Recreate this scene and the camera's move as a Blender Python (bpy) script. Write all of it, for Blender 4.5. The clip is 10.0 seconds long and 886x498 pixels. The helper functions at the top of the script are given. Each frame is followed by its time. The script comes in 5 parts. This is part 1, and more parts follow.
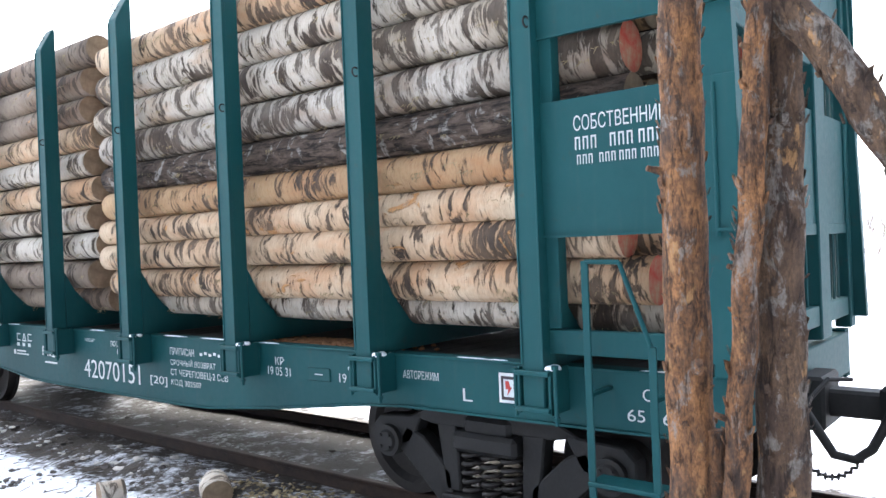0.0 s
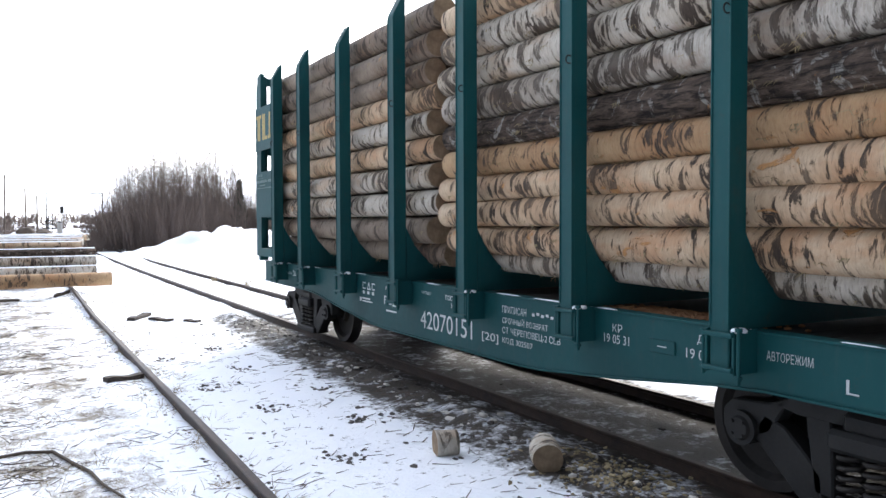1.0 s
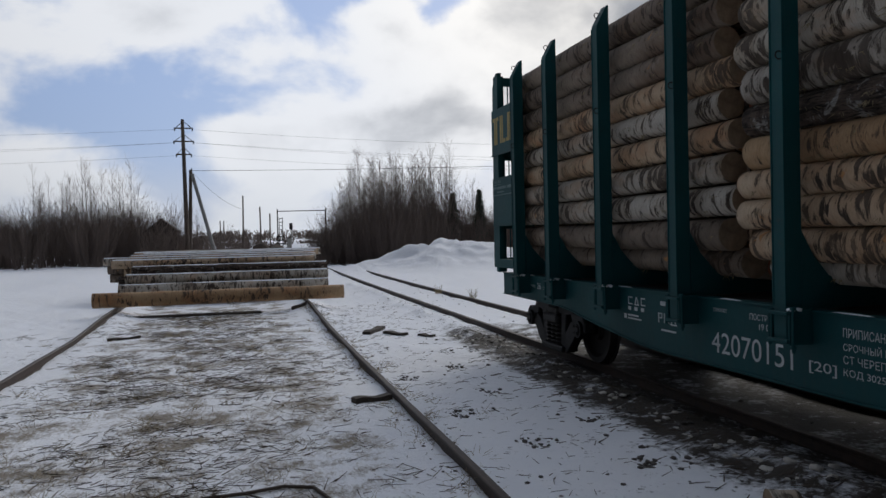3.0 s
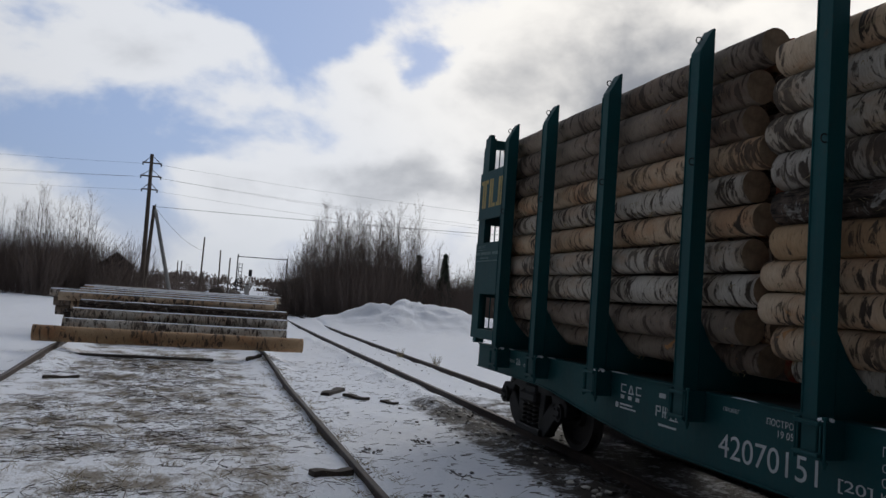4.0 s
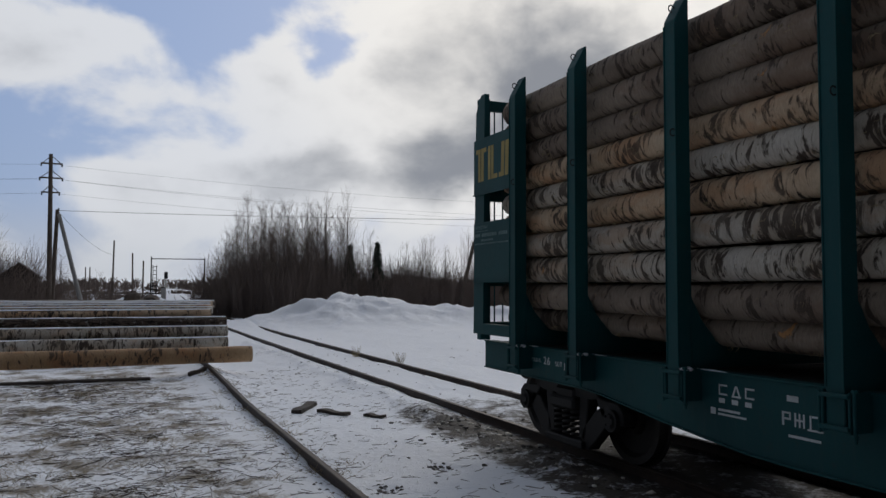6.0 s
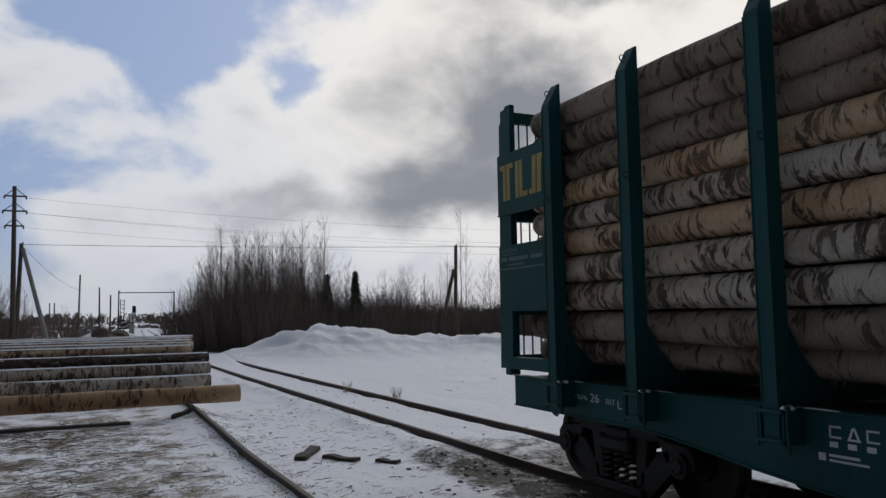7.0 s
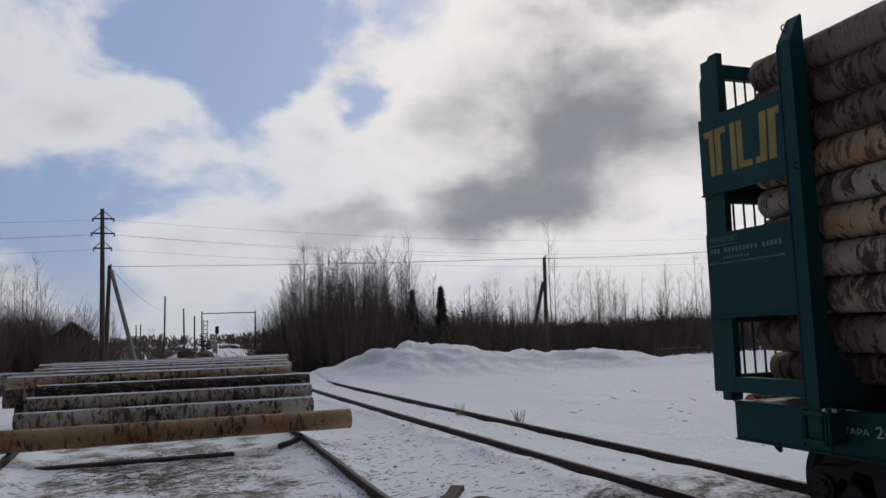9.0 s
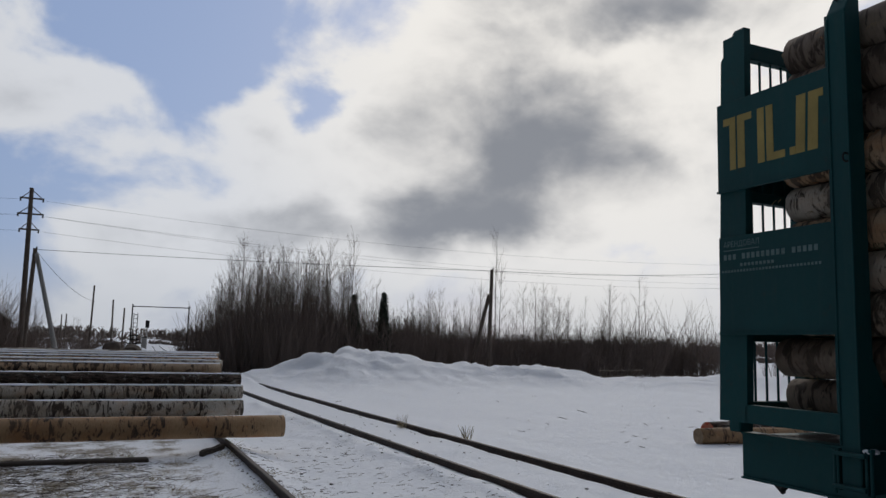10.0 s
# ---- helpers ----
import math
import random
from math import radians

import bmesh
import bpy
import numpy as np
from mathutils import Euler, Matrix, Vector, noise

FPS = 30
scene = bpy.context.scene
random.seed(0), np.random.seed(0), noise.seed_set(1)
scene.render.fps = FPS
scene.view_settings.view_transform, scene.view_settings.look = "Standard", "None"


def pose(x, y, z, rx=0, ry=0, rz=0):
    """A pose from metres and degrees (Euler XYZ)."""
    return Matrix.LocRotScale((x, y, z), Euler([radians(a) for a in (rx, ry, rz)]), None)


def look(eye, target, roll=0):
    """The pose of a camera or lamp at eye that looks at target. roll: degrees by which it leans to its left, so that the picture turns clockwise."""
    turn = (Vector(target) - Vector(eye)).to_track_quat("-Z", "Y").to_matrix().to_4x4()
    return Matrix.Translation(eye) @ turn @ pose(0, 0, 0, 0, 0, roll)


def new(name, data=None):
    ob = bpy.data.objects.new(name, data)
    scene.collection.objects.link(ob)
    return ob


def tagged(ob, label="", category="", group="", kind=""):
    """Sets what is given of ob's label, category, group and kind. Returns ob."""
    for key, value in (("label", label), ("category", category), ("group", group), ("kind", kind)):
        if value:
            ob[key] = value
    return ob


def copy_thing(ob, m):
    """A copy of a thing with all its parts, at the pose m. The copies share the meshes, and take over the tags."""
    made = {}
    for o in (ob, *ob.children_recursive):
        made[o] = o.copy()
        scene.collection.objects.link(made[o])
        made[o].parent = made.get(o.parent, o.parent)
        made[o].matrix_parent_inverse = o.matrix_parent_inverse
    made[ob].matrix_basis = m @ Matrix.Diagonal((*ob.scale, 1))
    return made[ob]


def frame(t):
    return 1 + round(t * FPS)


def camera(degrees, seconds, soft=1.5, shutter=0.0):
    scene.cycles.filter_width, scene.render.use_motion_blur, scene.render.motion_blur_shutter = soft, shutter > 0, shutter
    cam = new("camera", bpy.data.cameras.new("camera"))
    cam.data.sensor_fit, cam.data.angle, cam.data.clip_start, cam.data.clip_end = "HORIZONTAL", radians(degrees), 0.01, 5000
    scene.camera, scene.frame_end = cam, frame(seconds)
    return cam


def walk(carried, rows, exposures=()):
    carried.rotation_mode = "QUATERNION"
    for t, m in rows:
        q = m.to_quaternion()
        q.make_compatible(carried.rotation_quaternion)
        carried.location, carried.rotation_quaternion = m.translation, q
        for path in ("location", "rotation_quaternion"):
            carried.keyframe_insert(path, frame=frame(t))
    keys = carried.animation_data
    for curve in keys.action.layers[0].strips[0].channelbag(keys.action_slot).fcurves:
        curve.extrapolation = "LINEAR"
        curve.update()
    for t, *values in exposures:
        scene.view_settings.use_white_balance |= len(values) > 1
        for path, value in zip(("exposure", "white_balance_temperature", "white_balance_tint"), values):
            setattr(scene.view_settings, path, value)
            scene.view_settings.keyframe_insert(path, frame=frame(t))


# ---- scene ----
cam = camera(58.6, 10.0)
PATH = [
    (0, (-0.145, -0.493, 2.062), (1.407, 0.768, 2.052), -2.3),
    (0.5, (-0.111, -0.256, 2.056), (1.196, 1.258, 2.033), -1.3),
    (1, (-0.111, 0.015, 1.995), (0.86, 1.762, 1.925), -0.2),
    (1.5, (-0.209, 0.264, 1.977), (0.563, 2.107, 1.89), -0.7),
    (2, (-0.241, 0.591, 1.974), (0.36, 2.497, 1.91), -1.6),
    (2.2, (-0.26, 0.771, 1.958), (0.248, 2.705, 1.909), -2.0),
    (3.3, (-0.282, 1.626, 1.947), (0.203, 3.566, 1.926), -0.7),
    (3.5, (-0.307, 1.79, 1.974), (0.167, 3.73, 2.072), 0.1),
    (4, (-0.36, 2.187, 1.949), (0.226, 4.095, 2.076), 4.1),
    (4.5, (-0.495, 2.724, 1.97), (0.228, 4.586, 2.062), 0.9),
    (5, (-0.527, 3.266, 1.99), (0.159, 5.138, 2.157), -0.1),
    (5.5, (-0.659, 3.897, 1.96), (0.099, 5.741, 2.118), 0.9),
    (5.7, (-0.674, 4.116, 1.967), (0.084, 5.965, 2.055), 0.7),
    (6.8, (-0.956, 5.441, 2.028), (-0.097, 7.24, 2.2), -0.9),
    (7, (-0.947, 5.671, 2.022), (-0.094, 7.472, 2.194), -1.0),
    (7.5, (-1.029, 6.319, 2.006), (-0.237, 8.146, 2.194), -0.0),
    (8, (-1.133, 6.86, 2.022), (-0.359, 8.702, 2.113), -0.9),
    (8.5, (-1.093, 7.448, 2.064), (-0.336, 9.281, 2.322), -1.8),
    (9, (-1.168, 7.982, 1.998), (-0.48, 9.847, 2.216), -1.9),
    (9.5, (-0.956, 8.762, 1.961), (-0.209, 10.6, 2.206), 0.2),
    (10, (-0.919, 9.268, 1.925), (-0.1, 11.076, 2.169), 1.5),
]
EXPOSURES = [(0, 3.45), (0.5, 3.15), (1.0, 2.5), (1.5, 1.55), (2.2, 0.52), (3.3, 0.17), (4.0, 0.08), (10, -0.12)]
walk(cam, [(t, look(eye, target, roll)) for t, eye, target, roll in PATH], EXPOSURES)

# world: broken cloud, the sun behind the brightest gap ahead and to the right
SUN_AZ, SUN_EL = radians(36), radians(28)
world = bpy.data.worlds.new("sky")
scene.world = world
world.use_nodes = True


class Net:
    """Small wrapper to build node graphs."""

    def __init__(self, tree):
        self.t = tree
        tree.nodes.clear()

    def n(self, kind, props=None, **ins):
        nd = self.t.nodes.new(kind)
        for k, v in (props or {}).items():
            setattr(nd, k, v)
        for k, v in ins.items():
            key = int(k[1:]) if k[0] == "i" and k[1:].isdigit() else k.replace("_", " ")
            sock = nd.inputs[key]
            if isinstance(v, bpy.types.NodeSocket):
                self.t.links.new(v, sock)
            else:
                sock.default_value = v
        return nd

    def m(self, op, a, b=0.0, clamp=False):
        return self.n("ShaderNodeMath", dict(operation=op, use_clamp=clamp), i0=a, i1=b).outputs[0]

    def ramp(self, fac, stops, interp="LINEAR"):
        nd = self.n("ShaderNodeValToRGB", i0=fac)
        cr = nd.color_ramp
        cr.interpolation = interp
        while len(cr.elements) < len(stops):
            cr.elements.new(0.5)
        for e, (p, c) in zip(cr.elements, stops):
            e.position = p
            e.color = (c, c, c, 1) if isinstance(c, (int, float)) else (*c, 1)
        return nd.outputs[0]

    def mix(self, fac, a, b, mode="MIX"):
        nd = self.n("ShaderNodeMix", dict(data_type="RGBA", blend_type=mode))
        for i, v in ((0, fac), (6, a), (7, b)):
            if isinstance(v, bpy.types.NodeSocket):
                self.t.links.new(v, nd.inputs[i])
            elif i == 0:
                nd.inputs[i].default_value = v
            else:
                nd.inputs[i].default_value = (*v, 1)
        return nd.outputs[2]

    def noise(self, vec, scale, detail=4.0, rough=0.55, dist=0.0):
        return self.n("ShaderNodeTexNoise", Vector=vec, Scale=scale, Detail=detail, Roughness=rough, Distortion=dist).outputs[0]

    def scaled(self, vec, s):
        return self.n("ShaderNodeMapping", Vector=vec, Scale=s).outputs[0]


def build_sky():
    k = Net(world.node_tree)
    sky = k.n("ShaderNodeTexSky", dict(sky_type="NISHITA", sun_disc=False, sun_elevation=SUN_EL, sun_rotation=SUN_AZ,
                                       air_density=1.0, dust_density=1.5, ozone_density=1.2)).outputs[0]
    tc = k.n("ShaderNodeTexCoord").outputs["Generated"]
    sep = k.n("ShaderNodeSeparateXYZ", Vector=tc)
    up = k.m("MAXIMUM", sep.outputs[2], 0.0)

    def toward(d, inner, outer):
        v = Vector(d).normalized()
        dot = k.n("ShaderNodeVectorMath", dict(operation="DOT_PRODUCT"), i0=tc, i1=v).outputs["Value"]
        return k.n("ShaderNodeMapRange", dict(interpolation_type="SMOOTHSTEP"), Value=dot, From_Min=math.cos(radians(outer)), From_Max=math.cos(radians(inner))).outputs[0]

    az = k.m("ARCTAN2", sep.outputs[0], sep.outputs[1])
    el = k.m("ARCSINE", sep.outputs[2])
    puff = k.n("ShaderNodeMapping", Vector=tc, Scale=(1.0, 1.0, 1.5), Location=(0.35, 0.0, 0.1)).outputs[0]
    billow = k.noise(puff, 6.0, 9, 0.53, 0.2)
    sway = k.m("MULTIPLY", k.m("SUBTRACT", k.noise(puff, 9.0, 4, 0.5), 0.5), 0.14)
    lift = k.m("MULTIPLY", k.m("SUBTRACT", k.noise(k.scaled(puff, (1.3, 1.3, 1.3)), 8.0, 4, 0.5), 0.5), 0.10)
    az, el = k.m("ADD", az, sway), k.m("ADD", el, lift)
    cover = k.m("ADD", k.m("MULTIPLY", k.m("SUBTRACT", billow, 0.5), 1.9), 0.16)
    # single clouds and clear gaps: azimuth, height, half width, half height in degrees, weight
    for ca, ce, wa, we, amount in CLOUDS:
        u = k.m("DIVIDE", k.m("SUBTRACT", az, radians(ca)), radians(wa))
        v = k.m("DIVIDE", k.m("SUBTRACT", el, radians(ce)), radians(we))
        d = k.m("ADD", k.m("MULTIPLY", u, u), k.m("MULTIPLY", v, v))
        cover = k.m("ADD", cover, k.m("MULTIPLY", k.m("EXPONENT", k.m("MULTIPLY", d, -1.0)), amount))
    mask = k.n("ShaderNodeMapRange", dict(interpolation_type="SMOOTHSTEP"), Value=cover, From_Min=-0.10, From_Max=0.28).outputs[0]
    thick = k.n("ShaderNodeMapRange", dict(interpolation_type="SMOOTHSTEP"), Value=cover, From_Min=0.34, From_Max=1.40).outputs[0]
    sunward = toward(SUN_DIR, 2, 34)
    wide = toward(SUN_DIR, 28, 100)
    lit = k.mix(sunward, k.mix(wide, (0.55, 0.6, 0.68), (9.6, 9.9, 10.5)), (12.6, 12.2, 11.6))
    shade = k.mix(sunward, k.mix(wide, (0.4, 0.44, 0.52), (3.7, 4.0, 4.6)), (3.6, 3.8, 4.25))
    cloud = k.mix(thick, lit, shade)
    blue = k.mix(wide, (0.45, 0.62, 1.0), k.mix(0.75, sky, (4.0, 5.5, 9.0)))
    col = k.mix(mask, blue, cloud)
    haze = k.ramp(up, [(0.0, 1.0), (0.12, 0.0)], "EASE")
    col = k.mix(k.m("MULTIPLY", haze, 0.65), col, k.mix(sunward, k.mix(wide, (0.6, 0.65, 0.72), (7.2, 7.7, 8.5)), (10.5, 10.1, 9.3)))
    bg = k.n("ShaderNodeBackground", Color=col, Strength=SKY_STRENGTH)
    out = k.n("ShaderNodeOutputWorld")
    k.t.links.new(bg.outputs[0], out.inputs[0])


SUN_DIR = (math.sin(SUN_AZ) * math.cos(SUN_EL), math.cos(SUN_AZ) * math.cos(SUN_EL), math.sin(SUN_EL))
CLOUDS = ((-6, 18.5, 5.0, 5, 0.30), (5, 21.5, 7, 4.5, -0.80), (1, 13.5, 11, 3, 0.16), (10, 15.3, 4, 3, 0.22), (14.8, 16.3, 2.2, 2.4, -0.65),
          (30, 15.0, 10.5, 6.2, 1.25), (40, 23.8, 9, 3.0, 1.1), (36.5, 20.6, 5, 1.4, -0.35), (21, 20, 5, 4, 0.10), (24, 8.6, 13, 2.0, 0.70), (9, 7.2, 8, 1.8, 0.45),
          (-4, 8.5, 7, 2.2, -0.40), (27, 26, 5, 3, 0.55))
SKY_STRENGTH = 0.075
build_sky()
sun = new("sun", bpy.data.lights.new("sun", "SUN"))
sun.data.energy, sun.data.angle, sun.data.color = 0.68, radians(20), (1.0, 0.95, 0.88)
sun.matrix_world = look((0, 0, 30), (-30 * math.sin(SUN_AZ) * math.cos(SUN_EL), -30 * math.cos(SUN_AZ) * math.cos(SUN_EL), 30 - 30 * math.sin(SUN_EL)))


# ---------------------------------------------------------------- materials
def material(name, fill):
    mat = bpy.data.materials.new(name)
    mat.use_nodes = True
    k = Net(mat.node_tree)
    tc = k.n("ShaderNodeTexCoord").outputs["Object"]
    rnd = k.n("ShaderNodeObjectInfo").outputs["Random"]
    color, rough, bump, metal, spec = fill(k, tc, rnd)
    b = k.n("ShaderNodeBsdfPrincipled", Roughness=rough, Metallic=metal)
    if isinstance(color, bpy.types.NodeSocket):
        k.t.links.new(color, b.inputs["Base Color"])
    else:
        b.inputs["Base Color"].default_value = (*color, 1)
    b.inputs["Specular IOR Level"].default_value = spec
    if bump:
        h, strength, dist = bump
        bn = k.n("ShaderNodeBump", Strength=strength, Distance=dist, Height=h)
        k.t.links.new(bn.outputs[0], b.inputs["Normal"])
    out = k.n("ShaderNodeOutputMaterial")
    k.t.links.new(b.outputs[0], out.inputs[0])
    return mat


def plain(color, rough=0.6, metal=0.0, vary=0.25, scale=6.0, spec=0.4, bump=0.15):
    def fill(k, tc, rnd):
        big = k.noise(tc, scale * 0.25, 3)
        fine = k.noise(tc, scale * 6, 5, 0.65)
        f = k.m("ADD", k.m("MULTIPLY", big, 0.6), k.m("MULTIPLY", fine, 0.4))
        lo = tuple(c * (1 - vary) for c in color)
        hi = tuple(min(1, c * (1 + vary)) for c in color)
        return k.mix(k.ramp(f, [(0.3, 0), (0.7, 1)]), lo, hi), rough, (fine, bump, 0.01), metal, spec
    return fill


def green_paint(k, tc, rnd):
    big = k.noise(tc, 0.9, 4)
    fine = k.noise(tc, 22, 5, 0.65)
    streak = k.noise(k.scaled(tc, (6, 6, 0.6)), 3.0, 4, 0.6)
    col = k.mix(k.ramp(big, [(0.3, 0), (0.7, 1)]), (0.0025, 0.050, 0.054), (0.004, 0.067, 0.071))
    col = k.mix(k.m("MULTIPLY", k.ramp(streak, [(0.52, 0), (0.75, 1)]), 0.30), col, (0.025, 0.066, 0.064))
    grime = k.m("MULTIPLY", k.ramp(k.noise(tc, 7, 6, 0.7), [(0.60, 0), (0.72, 1)]), 0.55)
    col = k.mix(grime, col, (0.028, 0.045, 0.040))
    chips = k.ramp(k.noise(tc, 34, 3, 0.6), [(0.755, 0), (0.775, 1)])
    col = k.mix(k.m("MULTIPLY", chips, 0.8), col, (0.06, 0.03, 0.018))
    rough = k.n("ShaderNodeMapRange", Value=fine, To_Min=0.50, To_Max=0.74).outputs[0]
    return col, rough, (k.m("ADD", fine, k.m("MULTIPLY", big, 2.0)), 0.10, 0.01), 0.0, 0.25


def snow_ground(k, tc, rnd):
    sep = k.n("ShaderNodeSeparateXYZ", Vector=tc)
    x, y = sep.outputs[0], sep.outputs[1]

    def band(v, c, half, soft):
        d = k.m("ABSOLUTE", k.m("SUBTRACT", v, c))
        return k.n("ShaderNodeMapRange", dict(interpolation_type="SMOOTHSTEP"), Value=d, From_Min=half + soft, From_Max=half).outputs[0]

    n1 = k.noise(tc, 0.55, 5, 0.6)
    n2 = k.noise(tc, 3.2, 6, 0.66)
    n3 = k.noise(tc, 15, 5, 0.7)
    n4 = k.noise(k.scaled(tc, (1.0, 0.45, 1.0)), 22, 4, 0.7, 1.2)
    snow = k.mix(n2, (0.78, 0.80, 0.84), (0.89, 0.90, 0.92))
    earth = k.mix(n3, (0.020, 0.0165, 0.0135), (0.085, 0.069, 0.054))
    straw = k.mix(n4, (0.042, 0.033, 0.023), (0.28, 0.215, 0.125))
    # trampled, grassy strip between the two loading rails
    strip = k.m("MULTIPLY", band(x, -1.0, 1.6, 1.3), k.n("ShaderNodeMapRange", Value=y, From_Min=34.0, From_Max=26.0).outputs[0])
    # dirty ground beside and under the standing wagon, its soil darkened for wagon shade
    dirt = k.m("MULTIPLY", band(x, 5.05, 1.25, 0.95), band(y, 6.0, 8.5, 6.0))
    t1 = k.m("ADD", k.m("MULTIPLY", k.noise(tc, 1.3, 5, 0.6), 0.60), k.m("ADD", k.m("MULTIPLY", n2, 0.25), k.m("MULTIPLY", n4, 0.32)))
    f_straw = k.ramp(k.m("ADD", t1, k.m("MULTIPLY", k.m("SUBTRACT", strip, 1.0), 0.30)), [(0.55, 0), (0.66, 1)])
    t2 = k.m("ADD", k.m("MULTIPLY", n2, 0.5), k.m("ADD", k.m("MULTIPLY", n3, 0.35), k.m("MULTIPLY", n1, 0.3)))
    f_dirt_shade = k.ramp(k.m("ADD", t2, k.m("MULTIPLY", k.m("SUBTRACT", dirt, 1.0), 0.36)), [(0.42, 0), (0.56, 1)])
    track = k.m("MULTIPLY", band(x, 3.0, 1.1, 0.8), k.n("ShaderNodeMapRange", Value=y, From_Min=60.0, From_Max=30.0).outputs[0])
    t3 = k.m("ADD", k.m("MULTIPLY", n2, 0.45), k.m("ADD", k.m("MULTIPLY", n3, 0.55), k.m("MULTIPLY", n1, 0.15)))
    f_trk = k.ramp(k.m("ADD", t3, k.m("MULTIPLY", k.m("SUBTRACT", track, 1.0), 0.28)), [(0.65, 0), (0.72, 1)])
    col = k.mix(k.m("MULTIPLY", f_straw, 0.9), snow, straw)
    col = k.mix(k.m("MULTIPLY", f_trk, 0.85), col, earth)
    # real soil, painted darker to stand in for shade by the wagon
    col = k.mix(f_dirt_shade, col, k.mix(0.35, earth, (0.032, 0.026, 0.021)))
    h = k.m("ADD", k.m("MULTIPLY", n2, 1.0), k.m("MULTIPLY", n3, 0.5))
    return col, 0.75, (h, 0.7, 0.06), 0.0, 0.25


def birch(white, brown, dark_amount, peel, scar_lo=(0.020, 0.016, 0.013), scar_hi=(0.095, 0.068, 0.050), stretch=(2.5, 8.0, 2.5), rugged=0.7):
    def fill(k, tc, rnd):
        off = k.n("ShaderNodeVectorMath", dict(operation="ADD"), i0=tc, i1=k.n("ShaderNodeCombineXYZ", X=k.m("MULTIPLY", rnd, 31.0), Y=k.m("MULTIPLY", rnd, 57.0), Z=k.m("MULTIPLY", rnd, 13.0)).outputs[0]).outputs[0]
        # log axis is Y: bark scars are short along the axis and wrap round it
        scar = k.noise(k.scaled(off, stretch), 1.6, 8, 0.64, 0.7)
        big = k.noise(off, 1.3, 3, 0.6)
        fine = k.noise(k.scaled(off, (14, 46, 14)), 1.0, 4, 0.7)
        lent = k.noise(k.scaled(off, (9, 95, 9)), 1.0, 3, 0.6)
        base = k.mix(k.ramp(big, [(0.35, 0), (0.65, 1)]), white, brown)
        base = k.mix(k.m("MULTIPLY", k.ramp(fine, [(0.35, 1), (0.6, 0)]), 0.35), base, tuple(c * 0.55 for c in brown))
        blush = k.ramp(k.noise(k.scaled(off, (1.6, 0.8, 1.6)), 1.5, 5, 0.65), [(0.50, 0), (0.64, 1)])
        base = k.mix(k.m("MULTIPLY", blush, 0.55), base, (brown[0] * 1.05, brown[1] * 0.82, brown[2] * 0.66))
        base = k.mix(k.m("MULTIPLY", k.ramp(lent, [(0.60, 0), (0.68, 1)]), 0.45), base, (0.10, 0.07, 0.05))
        scar = k.m("ADD", scar, k.m("MULTIPLY", k.m("SUBTRACT", big, 0.5), 0.42))
        dark = k.ramp(scar, [(dark_amount, 0), (dark_amount + 0.055, 1)])
        col = k.mix(k.m("MULTIPLY", dark, k.ramp(k.noise(off, 2.3, 3), [(0.35, 0.70), (0.6, 1.0)])), base, k.mix(fine, scar_lo, scar_hi))
        raw = k.ramp(k.noise(k.scaled(off, (3.4, 2.4, 3.4)), 1.4, 6, 0.62, 0.8), [(peel, 0), (peel + 0.045, 1)])
        col = k.mix(raw, col, k.mix(fine, (0.42, 0.19, 0.07), (0.58, 0.33, 0.15)))
        h = k.m("ADD", k.m("MULTIPLY", fine, 0.5), k.m("SUBTRACT", k.m("MULTIPLY", dark, 0.5), raw))
        return col, 0.78, (h, rugged, 0.025), 0.0, 0.25
    return fill


def dark_bark(k, tc, rnd):
    off = k.n("ShaderNodeVectorMath", dict(operation="ADD"), i0=tc, i1=k.n("ShaderNodeCombineXYZ", X=k.m("MULTIPLY", rnd, 23.0), Y=k.m("MULTIPLY", rnd, 41.0), Z=0.0).outputs[0]).outputs[0]
    # long fissures along the log, grey crust, white islands and torn orange patches
    fiss = k.noise(k.scaled(off, (22, 3.2, 22)), 1.0, 7, 0.70, 0.7)
    crust = k.noise(k.scaled(off, (8, 4, 8)), 1.3, 6, 0.68, 0.5)
    isle = k.noise(k.scaled(off, (3.2, 4.5, 3.2)), 1.6, 8, 0.66, 0.8)
    col = k.mix(k.ramp(crust, [(0.36, 0), (0.64, 1)]), (0.055, 0.043, 0.036), (0.21, 0.155, 0.12))
    col = k.mix(k.ramp(isle, [(0.565, 0), (0.615, 1)]), col, k.mix(crust, (0.22, 0.20, 0.18), (0.60, 0.57, 0.52)))
    col = k.mix(k.m("MULTIPLY", k.ramp(fiss, [(0.40, 1), (0.50, 0)]), 0.9), col, (0.016, 0.013, 0.012))
    raw = k.ramp(k.noise(k.scaled(off, (3.4, 2.4, 3.4)), 1.4, 6, 0.62, 0.8), [(0.68, 0), (0.72, 1)])
    col = k.mix(raw, col, k.mix(fiss, (0.36, 0.14, 0.05), (0.58, 0.30, 0.11)))
    return col, 0.85, (k.m("ADD", k.ramp(fiss, [(0.38, 0), (0.6, 1)]), crust), 1.0, 0.03), 0.0, 0.2


def pine_bark(warm, grey_from):
    return lambda k, tc, rnd: pine_fill(k, tc, warm, grey_from)


